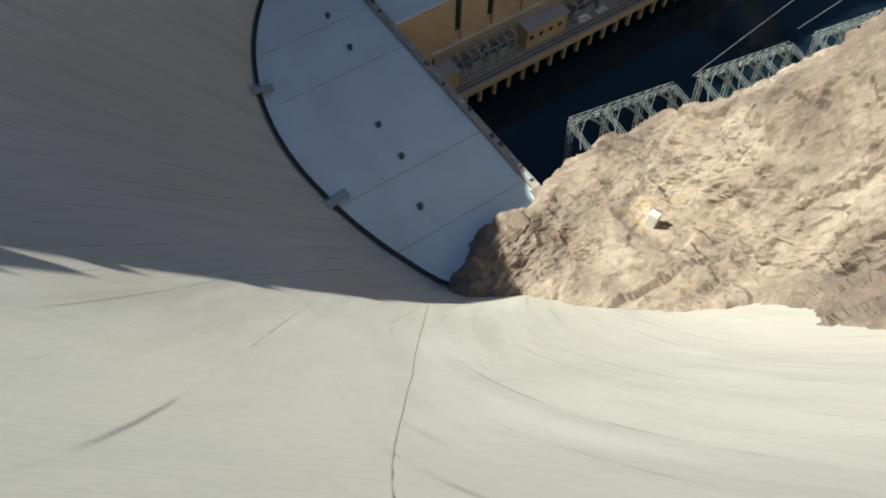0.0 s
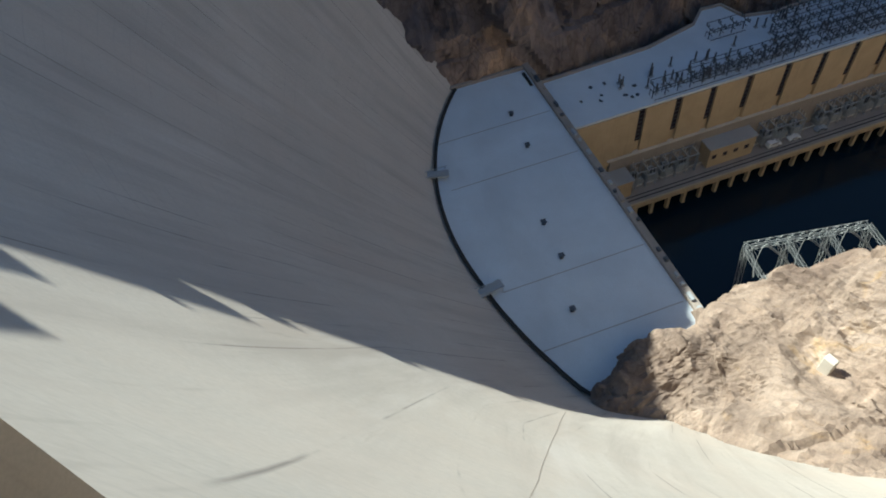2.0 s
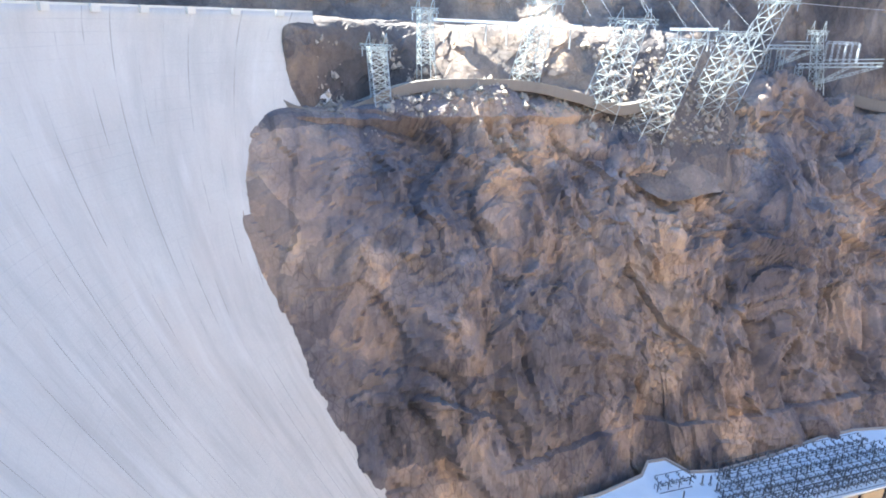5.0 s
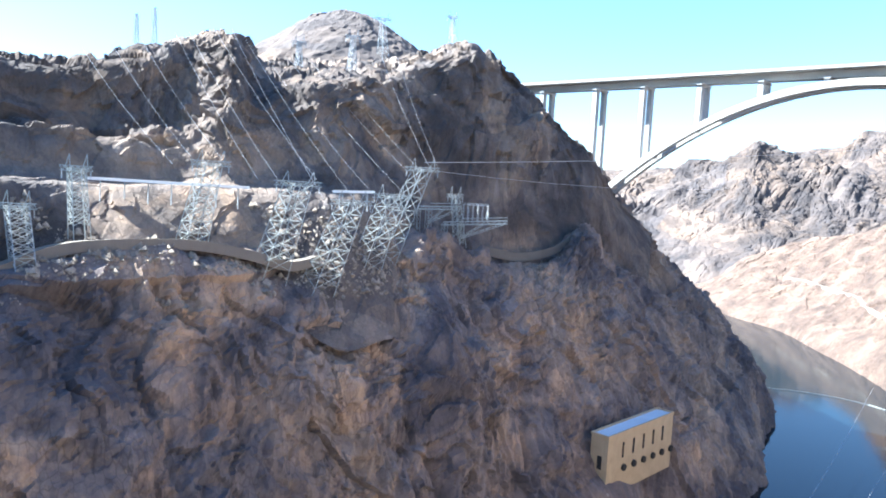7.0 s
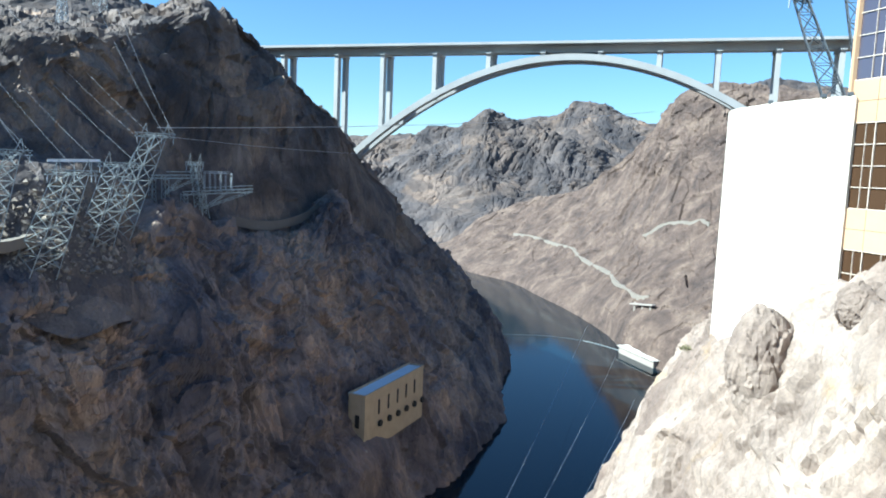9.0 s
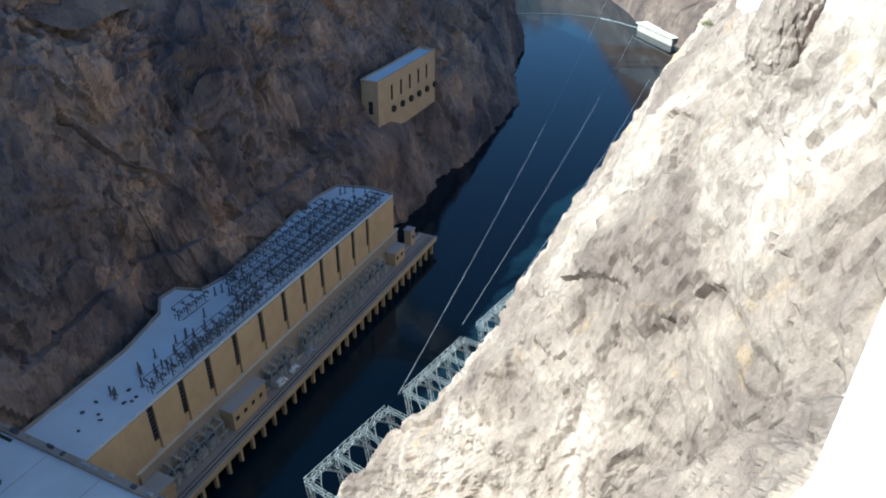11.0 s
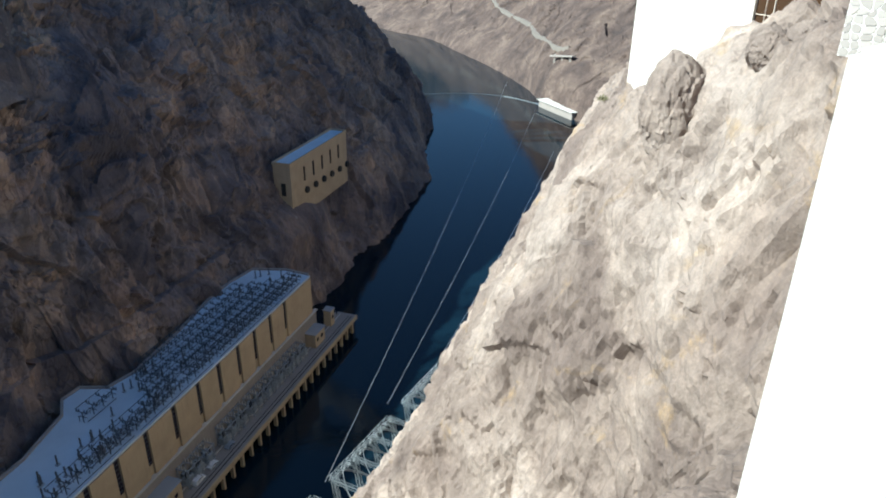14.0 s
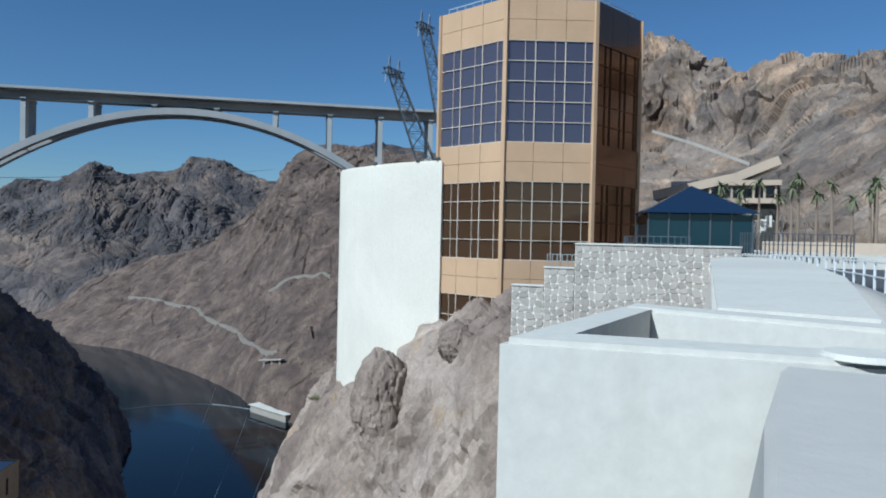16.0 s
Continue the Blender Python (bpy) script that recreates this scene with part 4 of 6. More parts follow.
part("lower_gallery", boxed((-0.1, 9, 13.0), (1.4, 156, 13.0), 0, 0.1), CONCRETE_DARK, wing, "low weathered gallery along the wall")
part("gallery_ledge", boxed((0.2, 9, 19.7), (1.6, 158, 0.5), 0, 0.05), CONCRETE_PALE, wing)


# switchgear on the wing's roof
def bus_structure(x, y, n, pitch, h, label):
    """Steel masts with cross beams, insulators and tubes, standing on the roof."""
    ob = empty("switchgear_frame", Matrix.Translation((x, y, 38.0)), label, "switchgear", "switchgear on the roof")
    for i in range(n):
        bm = bmesh.new()
        yy = i * pitch
        beam(bm, (0, yy, 0), (0, yy, h), 0.22)
        beam(bm, (-2.2, yy, h), (2.2, yy, h), 0.2)
        beam(bm, (-1.6, yy, h * 0.55), (1.6, yy, h * 0.55), 0.16)
        beam(bm, (-1.6, yy, h * 0.55), (-1.6, yy, 0), 0.14)
        for xx in (-2, -1, 1, 2):
            beam(bm, (xx, yy, h), (xx, yy, h + 1.1), 0.28)
        part("mast", bm, STEEL_DARK, ob)
    for xx, zz in ((-2, h + 1.0), (2, h + 1.0), (0, h * 0.55), (1.4, 0.5)):
        bm = bmesh.new()
        beam(bm, (xx, 0, zz), (xx, (n - 1) * pitch, zz), 0.16)
        part("bus_tube", bm, STEEL_DARK, ob)
    return ob


for x, y, n in ((-140.6, 118, 10), (-140.8, 166, 18), (-138.4, 104, 8), (-138.2, 136, 10), (-138.2, 178, 15), (-145, 150, 12), (-150.5, 154, 18), (-156, 158, 16), (-145, 196, 9), (-156, 134, 4)):
    bus_structure(x, y, n, 4.2, 3.2 + 0.6 * ((n * 7) % 3), "dark steel switchgear frame standing on the flat roof")
rng = random.Random(8)
for i in range(70):
    y = rng.uniform(96, 240)
    x = rng.uniform(-157, -139) if y > 150 else rng.uniform(-150, -139)
    ob = empty("insulator_post", Matrix.Translation((x, y, 38.0)), "thin dark insulator post on the flat roof", "insulator", "insulator posts on the roof")
    part("base", boxed((0, 0, 0.25), (1.1, 1.1, 0.5), 0, 0.06), PAINT_GREY, ob)
    bm = bmesh.new()
    lathe(bm, sheds(0.5, 6, 0.55, 0.32, 0.14))
    part("insulator", bm, STEEL_DARK, ob)
for i in range(10):
    x, y = -147 + rng.uniform(-6, 6), rng.uniform(84, 104)
    ob = empty("roof_debris_block", Matrix.Translation((x, y, 38.0)), "small dark block lying on the flat roof", "block", "blocks on the roof")
    part("block", boxed((0, 0, 0.2), (rng.uniform(0.5, 1.4), rng.uniform(0.4, 0.9), 0.4), rng.uniform(0, 90), 0.05), STEEL_DARK, ob)

# ---- quay in front ----
QZ = 7.5
quay = empty("quay", Matrix.Translation((-131.0, 168, 0)), "weathered concrete quay on piles beside the powerhouse", "quay")
part("deck", boxed((0, 4, QZ - 0.8), (11.0, 192, 1.6), 0, 0.1), CONCRETE_DARK, quay)
part("edge_beam", boxed((5.35, 4, QZ - 0.9), (0.7, 192, 2.2), 0, 0.1), BUFF, quay, "pale stained edge beam")
part("rail_strip", boxed((3.6, 4, QZ + 0.03), (0.4, 188, 0.06)), DARK, quay, "dark sunken rail track")
part("rail_strip", boxed((2.2, 4, QZ + 0.03), (0.3, 188, 0.06)), DARK, quay)
for i in range(32):
    part("support_post", boxed((4.8, -89 + 5.95 * i, 2.2), (1.3, 1.1, 7.4), 0, 0.08), BUFF, quay)
part("kerb", boxed((-2.2, 4, QZ + 0.2), (0.35, 188, 0.4), 0, 0.04), CONCRETE_PALE, quay)

# ---- transformers, huts and vehicles on the quay ----
def transformer(m, s=1.0):
    ob = empty("transformer", m, "grey power transformer with bushings on the quay", "transformer", "transformers on the quay")
    tank = part("tank", boxed((0, 0, 2.3 * s), (3.6 * s, 4.6 * s, 4.2 * s), 0, 0.15), PAINT_GREY, ob)
    part("plinth", boxed((0, 0, 0.14), (4.4 * s, 6.4 * s, 0.28), 0, 0.04), CONCRETE_PALE, ob)
    for sy in (-1, 1):
        for k in range(5):
            part("radiator_fin", boxed((-1.1 + 0.55 * k, sy * 2.72 * s, 2.3 * s), (0.2, 0.85 * s, 3.4 * s)), PAINT_GREY, tank)
    for k in (-1, 0, 1):
        bm = bmesh.new()
        lathe(bm, sheds(4.35 * s, 5, 0.5, 0.36, 0.18), 8, (0.3, k * 1.5 * s, 0))
        part("bushing", bm, STEEL_DARK, ob)
    bm = bmesh.new()
    bmesh.ops.create_cone(bm, cap_ends=True, segments=14, radius1=0.7, radius2=0.7, depth=3.4 * s, matrix=Matrix.Translation((-1.2, 0, 5.4 * s)) @ pose(0, 0, 0, 90, 0, 0))
    part("conservator", bm, STEEL, ob)
    return ob


first_one = None
for g, y0 in enumerate((104, 148.5, 170, 188, 204, 218)):
    for k in range(3 if g else 4):
        m = Matrix.Translation((-133.7, y0 + 5.6 * k - (4 if g == 0 else 0), QZ))
        if first_one is None:
            first_one = transformer(m, 0.7)
        else:
            copy_thing(first_one, m)


def hut(x, y, sx, sy, h, label):
    ob = empty("hut", Matrix.Translation((x, y, QZ)), label, "hut", "huts on the quay")
    part("wall", boxed((0, 0, h / 2), (sx, sy, h), 0, 0.05), BUFF, ob)
    part("roof", boxed((0, 0, h + 0.2), (sx + 0.8, sy + 0.8, 0.4), 0, 0.06), BRIDGE_CON, ob, "grey flat roof")
    for k in range(max(2, int(sy / 4))):
        part("window", boxed((sx / 2 + 0.02, -sy / 2 + 2 + 4 * k, h * 0.55), (0.08, 1.6, 1.6)), GLASS_TINT, ob)
    return ob


hut(-133.0, 133, 5.0, 17, 8.0, "buff flat-roofed service building on the quay")
hut(-132.5, 89, 6, 15, 7, "buff flat-roofed shed beside the central block")
hut(-133, 240, 5, 9, 6.5, "grey flat-roofed hut at the quay end")
hut(-134, 256, 3.6, 3.6, 8, "pale small tower hut at the quay end")


def vehicle(x, y, van, paint, label):
    ob = empty("van" if van else "car", Matrix.Translation((x, y, QZ)), label, "van" if van else "car", "vehicles on the quay")
    h = 2.3 if van else 1.45
    bm = bmesh.new()
    side = [(-2.6, 0.35), (2.5, 0.35), (2.6, 0.9), (2.3, 1.15), (1.3, 1.25), (0.7, h), (-2.4, h), (-2.6, 1.2)] if van else [(-2.2, 0.3), (2.2, 0.3), (2.25, 0.75), (1.2, 0.95), (0.5, h), (-1.2, h), (-1.9, 0.95), (-2.25, 0.85)]
    lo = [bm.verts.new((-0.95, a, b)) for a, b in side]
    hi = [bm.verts.new((0.95, a, b)) for a, b in side]
    bm.faces.new(lo)
    bm.faces.new(hi[::-1])
    for i in range(len(lo)):
        j = (i + 1) % len(lo)
        bm.faces.new((lo[i], hi[i], hi[j], lo[j]))
    bmesh.ops.recalc_face_normals(bm, faces=bm.faces)
    bmesh.ops.bevel(bm, geom=list(bm.edges), offset=0.06, segments=1, affect="EDGES")
    part("body", bm, paint, ob)
    glass = bmesh.new()
    box(glass, (0, -0.3, h - 0.42), (1.93, 2.0 if not van else 2.6, 0.4))
    part("window", glass, GLASS_TINT, ob)
    for sx in (-0.9, 0.9):
        for sy in (-1.4, 1.4):
            bm = bmesh.new()
            bmesh.ops.create_cone(bm, cap_ends=True, segments=12, radius1=0.34, radius2=0.34, depth=0.24, matrix=Matrix.Translation((sx, sy, 0.34)) @ pose(0, 0, 0, 0, 90, 0))
            wheel = part("wheel", bm, TYRE, ob)
            bm = bmesh.new()
            bmesh.ops.create_cone(bm, cap_ends=True, segments=10, radius1=0.2, radius2=0.2, depth=0.27, matrix=Matrix.Translation((sx, sy, 0.34)) @ pose(0, 0, 0, 0, 90, 0))
            part("rim", bm, STEEL, wheel)
    return ob


vehicle(-130.6, 150.0, True, PAINT_WHITE, "white delivery van parked on the quay")
vehicle(-130.8, 158.0, False, PAINT_WHITE, "white pickup car parked on the quay")
vehicle(-130.8, 168.5, False, PAINT_GREY, "grey car parked on the quay")


def quay_frame(m, n):
    """Steel bus frame over the transformers: two rows of posts with beams and insulators."""
    ob = empty("bus_frame", m, "grey steel bus frame with insulators over the transformers", "switchgear", "bus frames on the quay")
    for i in range(n):
        for x in (-2.0, 2.0):
            part("post", truss(bmesh.new(), (x, 3.6 * i, 0), (x, 3.6 * i, 7.6), 0.5, 0.5, 8, 0.1), PAINT_GREY, ob)
        bm = bmesh.new()
        beam(bm, (-2.6, 3.6 * i, 7.6), (2.6, 3.6 * i, 7.6), 0.35)
        part("cross_beam", bm, PAINT_GREY, ob)
        for x in (-1.2, 0.0, 1.2):
            bm = bmesh.new()
            bmesh.ops.create_cone(bm, cap_ends=True, segments=8, radius1=0.26, radius2=0.16, depth=1.5, matrix=Matrix.Translation((x, 3.6 * i, 8.5)))
            part("insulator", bm, CONCRETE_PALE, ob)
    for x in (-2.0, 2.0):
        bm = bmesh.new()
        beam(bm, (x, 0, 7.3), (x, 3.6 * (n - 1), 7.3), 0.3)
        part("long_beam", bm, PAINT_GREY, ob)
    return ob


for y, n in ((99, 7), (146, 5), (168, 5), (186, 5), (202, 4), (216, 4)):
    quay_frame(Matrix.Translation((-133.4, y, QZ)), n)

# ---- right bank: quay and steel gantries over the tailrace ----
qw = empty("quay", Matrix.Translation((-77, 160, 0)), "narrow weathered quay below the sunlit cliff", "quay")
bm = bmesh.new()
box(bm, (12, -20, 8), (12, 130, 2), -10.4)
part("deck", bm, CONCRETE_DARK, qw)


def gantry(y0, y1):
    """Lattice frame: a long front truss on legs, cross trusses back to the cliff, arched knees in every bay."""
    xa, xb = -81 + (y0 - 96) * 0.184, -81 + (y1 - 96) * 0.184
    run = Vector((xb - xa, y1 - y0, 0))
    back = Vector((13, -2.0, 0))
    ob = empty("steel_gantry", Matrix.Translation((xa, y0, 38.0)), "pale galvanised lattice steel gantry over the tailrace", "gantry", "gantries below the cliff")
    part("main_truss", truss(bmesh.new(), (0, 0, 0), run, 1.5, 1.5, 22, 0.085), STEEL, ob)
    part("rear_truss", truss(bmesh.new(), back * 0.75, back * 0.75 + run, 0.9, 0.9, 18, 0.06), STEEL, ob)
    for k in range(4):
        c = run * (k / 3)
        part("cross_truss", truss(bmesh.new(), c, c + back, 1.2, 0.9, 10, 0.07), STEEL, ob)
        part("leg", truss(bmesh.new(), c + Vector((1.0, -0.2, -0.5)), c + Vector((5.5, -0.9, -29.0)), 1.2, 1.2, 16, 0.08), STEEL, ob)
        for d in ((-1, 1) if 0 < k < 3 else ((1,) if k == 0 else (-1,))):
            bm = bmesh.new()
            axis = run.normalized() * d
            for lift in (0.0, 0.5):
                tube(bm, [c + axis * (4.6 * math.sin(a) ** 1.5 + 0.3) + Vector((5.4 * (1 - math.sin(a)) + 0.4, 0, -0.3 - lift - 5.0 * (1 - math.sin(a)))) for a in np.linspace(0, math.pi / 2, 9)], 0.14)
            for a in np.linspace(0.2, 1.4, 6):
                p = c + axis * (4.6 * math.sin(a) ** 1.5 + 0.3) + Vector((5.4 * (1 - math.sin(a)) + 0.4, 0, -0.3 - 5.0 * (1 - math.sin(a))))
                beam(bm, p, Vector((p.x, p.y, -0.5)) - Vector((p.x, p.y, 0)) + Vector((c.x + axis.x * 2, c.y + axis.y * 2, 0)), 0.06)
            part("arched_knee", bm, STEEL, ob)
    return ob


for y0, y1 in ((96.5, 128), (136, 166), (174.5, 205), (213, 243)):
    gantry(y0, y1)

# ---- valve house on the far cliff ----
house = empty("valve_house", Matrix.Translation((-169.5, 325.5, 44)), "buff concrete valve house with a pale flat roof on the cliff", "building")
part("wall", boxed((-5.0, 0, 10.0), (9.6, 65, 29.0), 0, 0.1), BUFF, house)
part("roof", boxed((-5.0, 0, 24.8), (9.2, 64.6, 0.6)), ROOF_GREY, house, "pale flat roof")
bm = bmesh.new()
for c, s in (((-0.4, 0, 25.2), (0.8, 65.4, 1.4)), ((-9.7, 0, 25.2), (0.8, 65.4, 1.4)), ((-5, 32.4, 25.2), (9, 0.8, 1.4)), ((-5, -32.4, 25.2), (9, 0.8, 1.4))):
    box(bm, c, s, 0, 0.05)
part("parapet", bm, BUFF, house)
for k in range(5):
    part("window", boxed((-0.15, -18.7 + 10.0 * k, 16.6), (0.5, 1.3, 7.6)), GLASS_TINT, house, "tall narrow window")
for k in range(6):
    bm = bmesh.new()
    bmesh.ops.create_cone(bm, cap_ends=True, segments=16, radius1=1.7, radius2=1.7, depth=1.4, matrix=Matrix.Translation((0.3, -17.5 + 9.75 * k, 7.6 - 0.3 * k)) @ pose(0, 0, 0, 0, 90, 0))
    part("outlet", bm, DARK, house, "round dark valve outlet")
part("side_door", boxed((-4.5, -32.6, 12), (2.4, 0.3, 6.5)), DARK, house)
stair = empty("retaining_wall", Matrix.Translation((-166, 290, 40)), "sloping pale retaining wall beside the valve house", "wall")
bm = bmesh.new()
beam(bm, (0, 0, 2), (-5, -26, -5), 1.2, 5)
part("wall", bm, CONCRETE_DARK, stair)

# ---- arch bridge ----
BX, BY, BZ = -129.0, 497.0, 181.0
bridge = empty("arch_bridge", Matrix.Translation((BX, BY, BZ)), "tall grey concrete arch bridge high over the canyon", "bridge")
SL = 0.128


def along(x, z, off=0.0):
    return Vector((x - off * SL, x * SL + off, z))


def sweep(path, w, h):
    """A bar of width w across and height h, along a path over the bridge's line."""
    bm = bmesh.new()
    prev = None
    side = Vector((-SL, 1, 0)).normalized() * (w / 2)
    for i, p in enumerate(path):
        a, b = path[max(i - 1, 0)], path[min(i + 1, len(path) - 1)]
        up = side.normalized().cross(b - a).normalized() * (-h / 2)
        cur = [bm.verts.new(p + side * s + up * u) for s, u in ((-1, -1), (1, -1), (1, 1), (-1, 1))]
        if prev:
            for j in range(4):
                bm.faces.new((prev[j], prev[(j + 1) % 4], cur[(j + 1) % 4], cur[j]))
        else:
            bm.faces.new(cur[::-1])
        prev = cur
    bm.faces.new(prev)
    bmesh.ops.recalc_face_normals(bm, faces=bm.faces)
    return bm


deck_z = lambda x: 86.6 + 0.0035 * x
path = [along(x, deck_z(x)) for x in np.linspace(-285, 230, 24)]
part("girder", sweep(path, 9.0, 4.6), BRIDGE_CON, bridge)
part("deck", sweep([p + Vector((0, 0, 2.7)) for p in path], 27.0, 0.7), BRIDGE_CON, bridge)
for off in (-13.2, 13.2):
    part("railing", sweep([p + Vector((0, off, 3.6)) for p in path], 0.4, 1.1), BRIDGE_CON, bridge)
arch_z = lambda x: 80.5 - 81 * (abs(x) / 171) ** 2.0
for off in (-7.0, 7.0):
    path = [along(x, arch_z(x), off) for x in np.linspace(-174, 174, 40)]
    part("arch_rib", sweep(path, 6.0, 4.4), BRIDGE_CON, bridge)
for k in range(12):
    x = -160 + 320 * k / 11
    part("arch_strut", sweep([along(x, arch_z(x), -5), along(x, arch_z(x), 5)][:1] * 1 + [along(x + 1.5, arch_z(x + 1.5), 0)], 10, 2.0), BRIDGE_CON, bridge)
piers = []
for yaw in (36.7, 32.67, 29.16, 25.1, 20.95, 16.8, 12.48, 8.15, 4.01, 0.07, -3.9, -7.7):
    ty = -math.tan(radians(yaw))
    x = (ty * (BY - SL * 0) - BX) / (1 - ty * SL)
    piers.append(x)
for x in piers:
    foot = arch_z(x) if abs(x) < 168 else (0 if x < 0 else -10)
    if x < -190:
        foot = 30
    for off in (-7.0, 7.0):
        if deck_z(x) - foot < 4:
            continue
        bm = bmesh.new()
        c = along(x, 0, off)
        prism(bm, [(c.x - 1.6, c.y - 2.2), (c.x + 1.6, c.y - 2.2), (c.x + 1.6, c.y + 2.2), (c.x - 1.6, c.y + 2.2)], foot, deck_z(x) - 3)
        part("pier", bm, BRIDGE_CON, bridge)
    part("pier_cap", sweep([along(x - 1.9, deck_z(x) - 2.6), along(x + 1.9, deck_z(x) - 2.6)], 21.0, 1.6), BRIDGE_CON, bridge)

# ---- visitor centre: an octagon of tan panels and tinted glass ----
SIDE, FRONT = 12.8, -94.4
VCX, VCY, VZ = 25.1, 114.9, 160.0
vc = empty("visitor_centre", Matrix.Translation((VCX, VCY, VZ)), "octagonal visitor centre with tan panels and tinted glass", "building")
CR = SIDE * 1.3066
corner = [(CR * math.cos(radians(FRONT + 22.5 + 45 * i)), CR * math.sin(radians(FRONT + 22.5 + 45 * i))) for i in range(8)]
part("core", prism(bmesh.new(), [(x * 0.96, y * 0.96) for x, y in corner], 0, 54.6), DARK, vc)
part("roof", prism(bmesh.new(), [(x * 0.985, y * 0.985) for x, y in corner], 54.6, 55.0), ROOF_GREY, vc)
BANDS = ((0.0, 12.7, "glass", 4), (12.7, 18.2, "panel", 2), (18.2, 29.4, "glass", 4), (29.4, 35.0, "panel", 2), (35.0, 49.4, "glass", 5), (49.4, 55.3, "panel", 2))
for f in range(8):
    x0, y0 = corner[(f - 1) % 8]
    x1, y1 = corner[f]
    d = Vector((x1 - x0, y1 - y0, 0)).normalized()
    nrm = Vector((d.y, -d.x, 0))
    rot = math.degrees(math.atan2(d.y, d.x))
    mid = Vector(((x0 + x1) / 2, (y0 + y1) / 2, 0))
    for z0, z1, kind, rows in BANDS:
        for c in range(3):
            w = SIDE / 3
            at = mid + d * (c - 1) * w
            for r in range(rows):
                h = (z1 - z0) / rows
                z = z0 + h * (r + 0.5)
                if kind == "panel":
                    # Face 1 has its shade in the panel colour.
                    part("panel", boxed((at.x, at.y, z), (w - 0.05, 0.25, h - 0.05), rot, 0.015), GLASS_SHADE_BRONZE if f == 1 else COPPER, vc)
                else:
                    q = at - nrm * 0.12
                    part("pane", boxed((q.x, q.y, z), (w - 0.2, 0.06, h - 0.2), rot), GLASS_SHADE_BRONZE if f == 1 else (GLASS_SKY_TONE if z > 30 else GLASS_ROCK_TONE), vc)
        if kind == "glass":
            bm = bmesh.new()
            for c in range(4):
                q = mid + d * (c - 1.5) * (SIDE / 3) * (0.985 if c in (0, 3) else 1)
                box(bm, (q.x, q.y, (z0 + z1) / 2), (0.11, 0.2, z1 - z0), rot)
            for c in range(3):
                q = mid + d * (c - 1 + 0.16) * (SIDE / 3)
                box(bm, (q.x, q.y, (z0 + z1) / 2), (0.055, 0.16, z1 - z0), rot)
            for r in range(rows + 1):
                q = mid + nrm * 0.02
                box(bm, (q.x, q.y, z0 + (z1 - z0) * r / rows), (SIDE - 0.05, 0.18, 0.09), rot)
            part("mullion_grid", bm, GLASS_SHADE_BRONZE if f == 1 else MULLION, vc, "tan window mullions")
    q = Vector((x1, y1, 0)) * 1.004
    part("corner_post", boxed((q.x, q.y, 27.6), (0.6, 0.6, 55.3), rot + 22.5, 0.05), COPPER, vc)
bm = bmesh.new()
for i in range(8):
    p, q = Vector((*corner[i], 56.4)) * 1.0, Vector((*corner[(i + 1) % 8], 56.4))
    p.x, p.y, q.x, q.y = p.x * 0.93, p.y * 0.93, q.x * 0.93, q.y * 0.93
    beam(bm, p, q, 0.12)
    for k in range(7):
        c = p.lerp(q, k / 7)
        beam(bm, c - Vector((0, 0, 1.4)), c, 0.08)
part("roof_railing", bm, PAINT_GREY, vc)

ww = empty("curved_wall", Matrix.Translation((2, 118, 140)), "tall smooth white curved concrete wall", "wall")
c0 = [(7.6, -9.6), (4.0, -6.8), (0.6, -3.4), (-2.8, 1.2), (-5.6, 5.6), (-7.6, 9.2), (-8.7, 11.6), (-8.95, 12.8), (-8.6, 14.0), (-7.4, 14.8), (-3, 16), (6, 14), (12, 4), (10, -6)]
bm = prism(bmesh.new(), c0[::-1], 0, 53.0)
bmesh.ops.recalc_face_normals(bm, faces=bm.faces)
bmesh.ops.bevel(bm, geom=[e for e in bm.edges if all(v.co.z > 52.9 for v in e.verts)], offset=0.3, segments=2, affect="EDGES")
part("wall", bm, WHITE_WALL, ww)
for x, y in ((4.0, -6.5), (-2.6, 1.6), (7.0, -8.6)):
    part("roof_fixture", boxed((x, y, 53.25), (0.7, 0.7, 0.5), 0, 0.05), STEEL_DARK, ww)


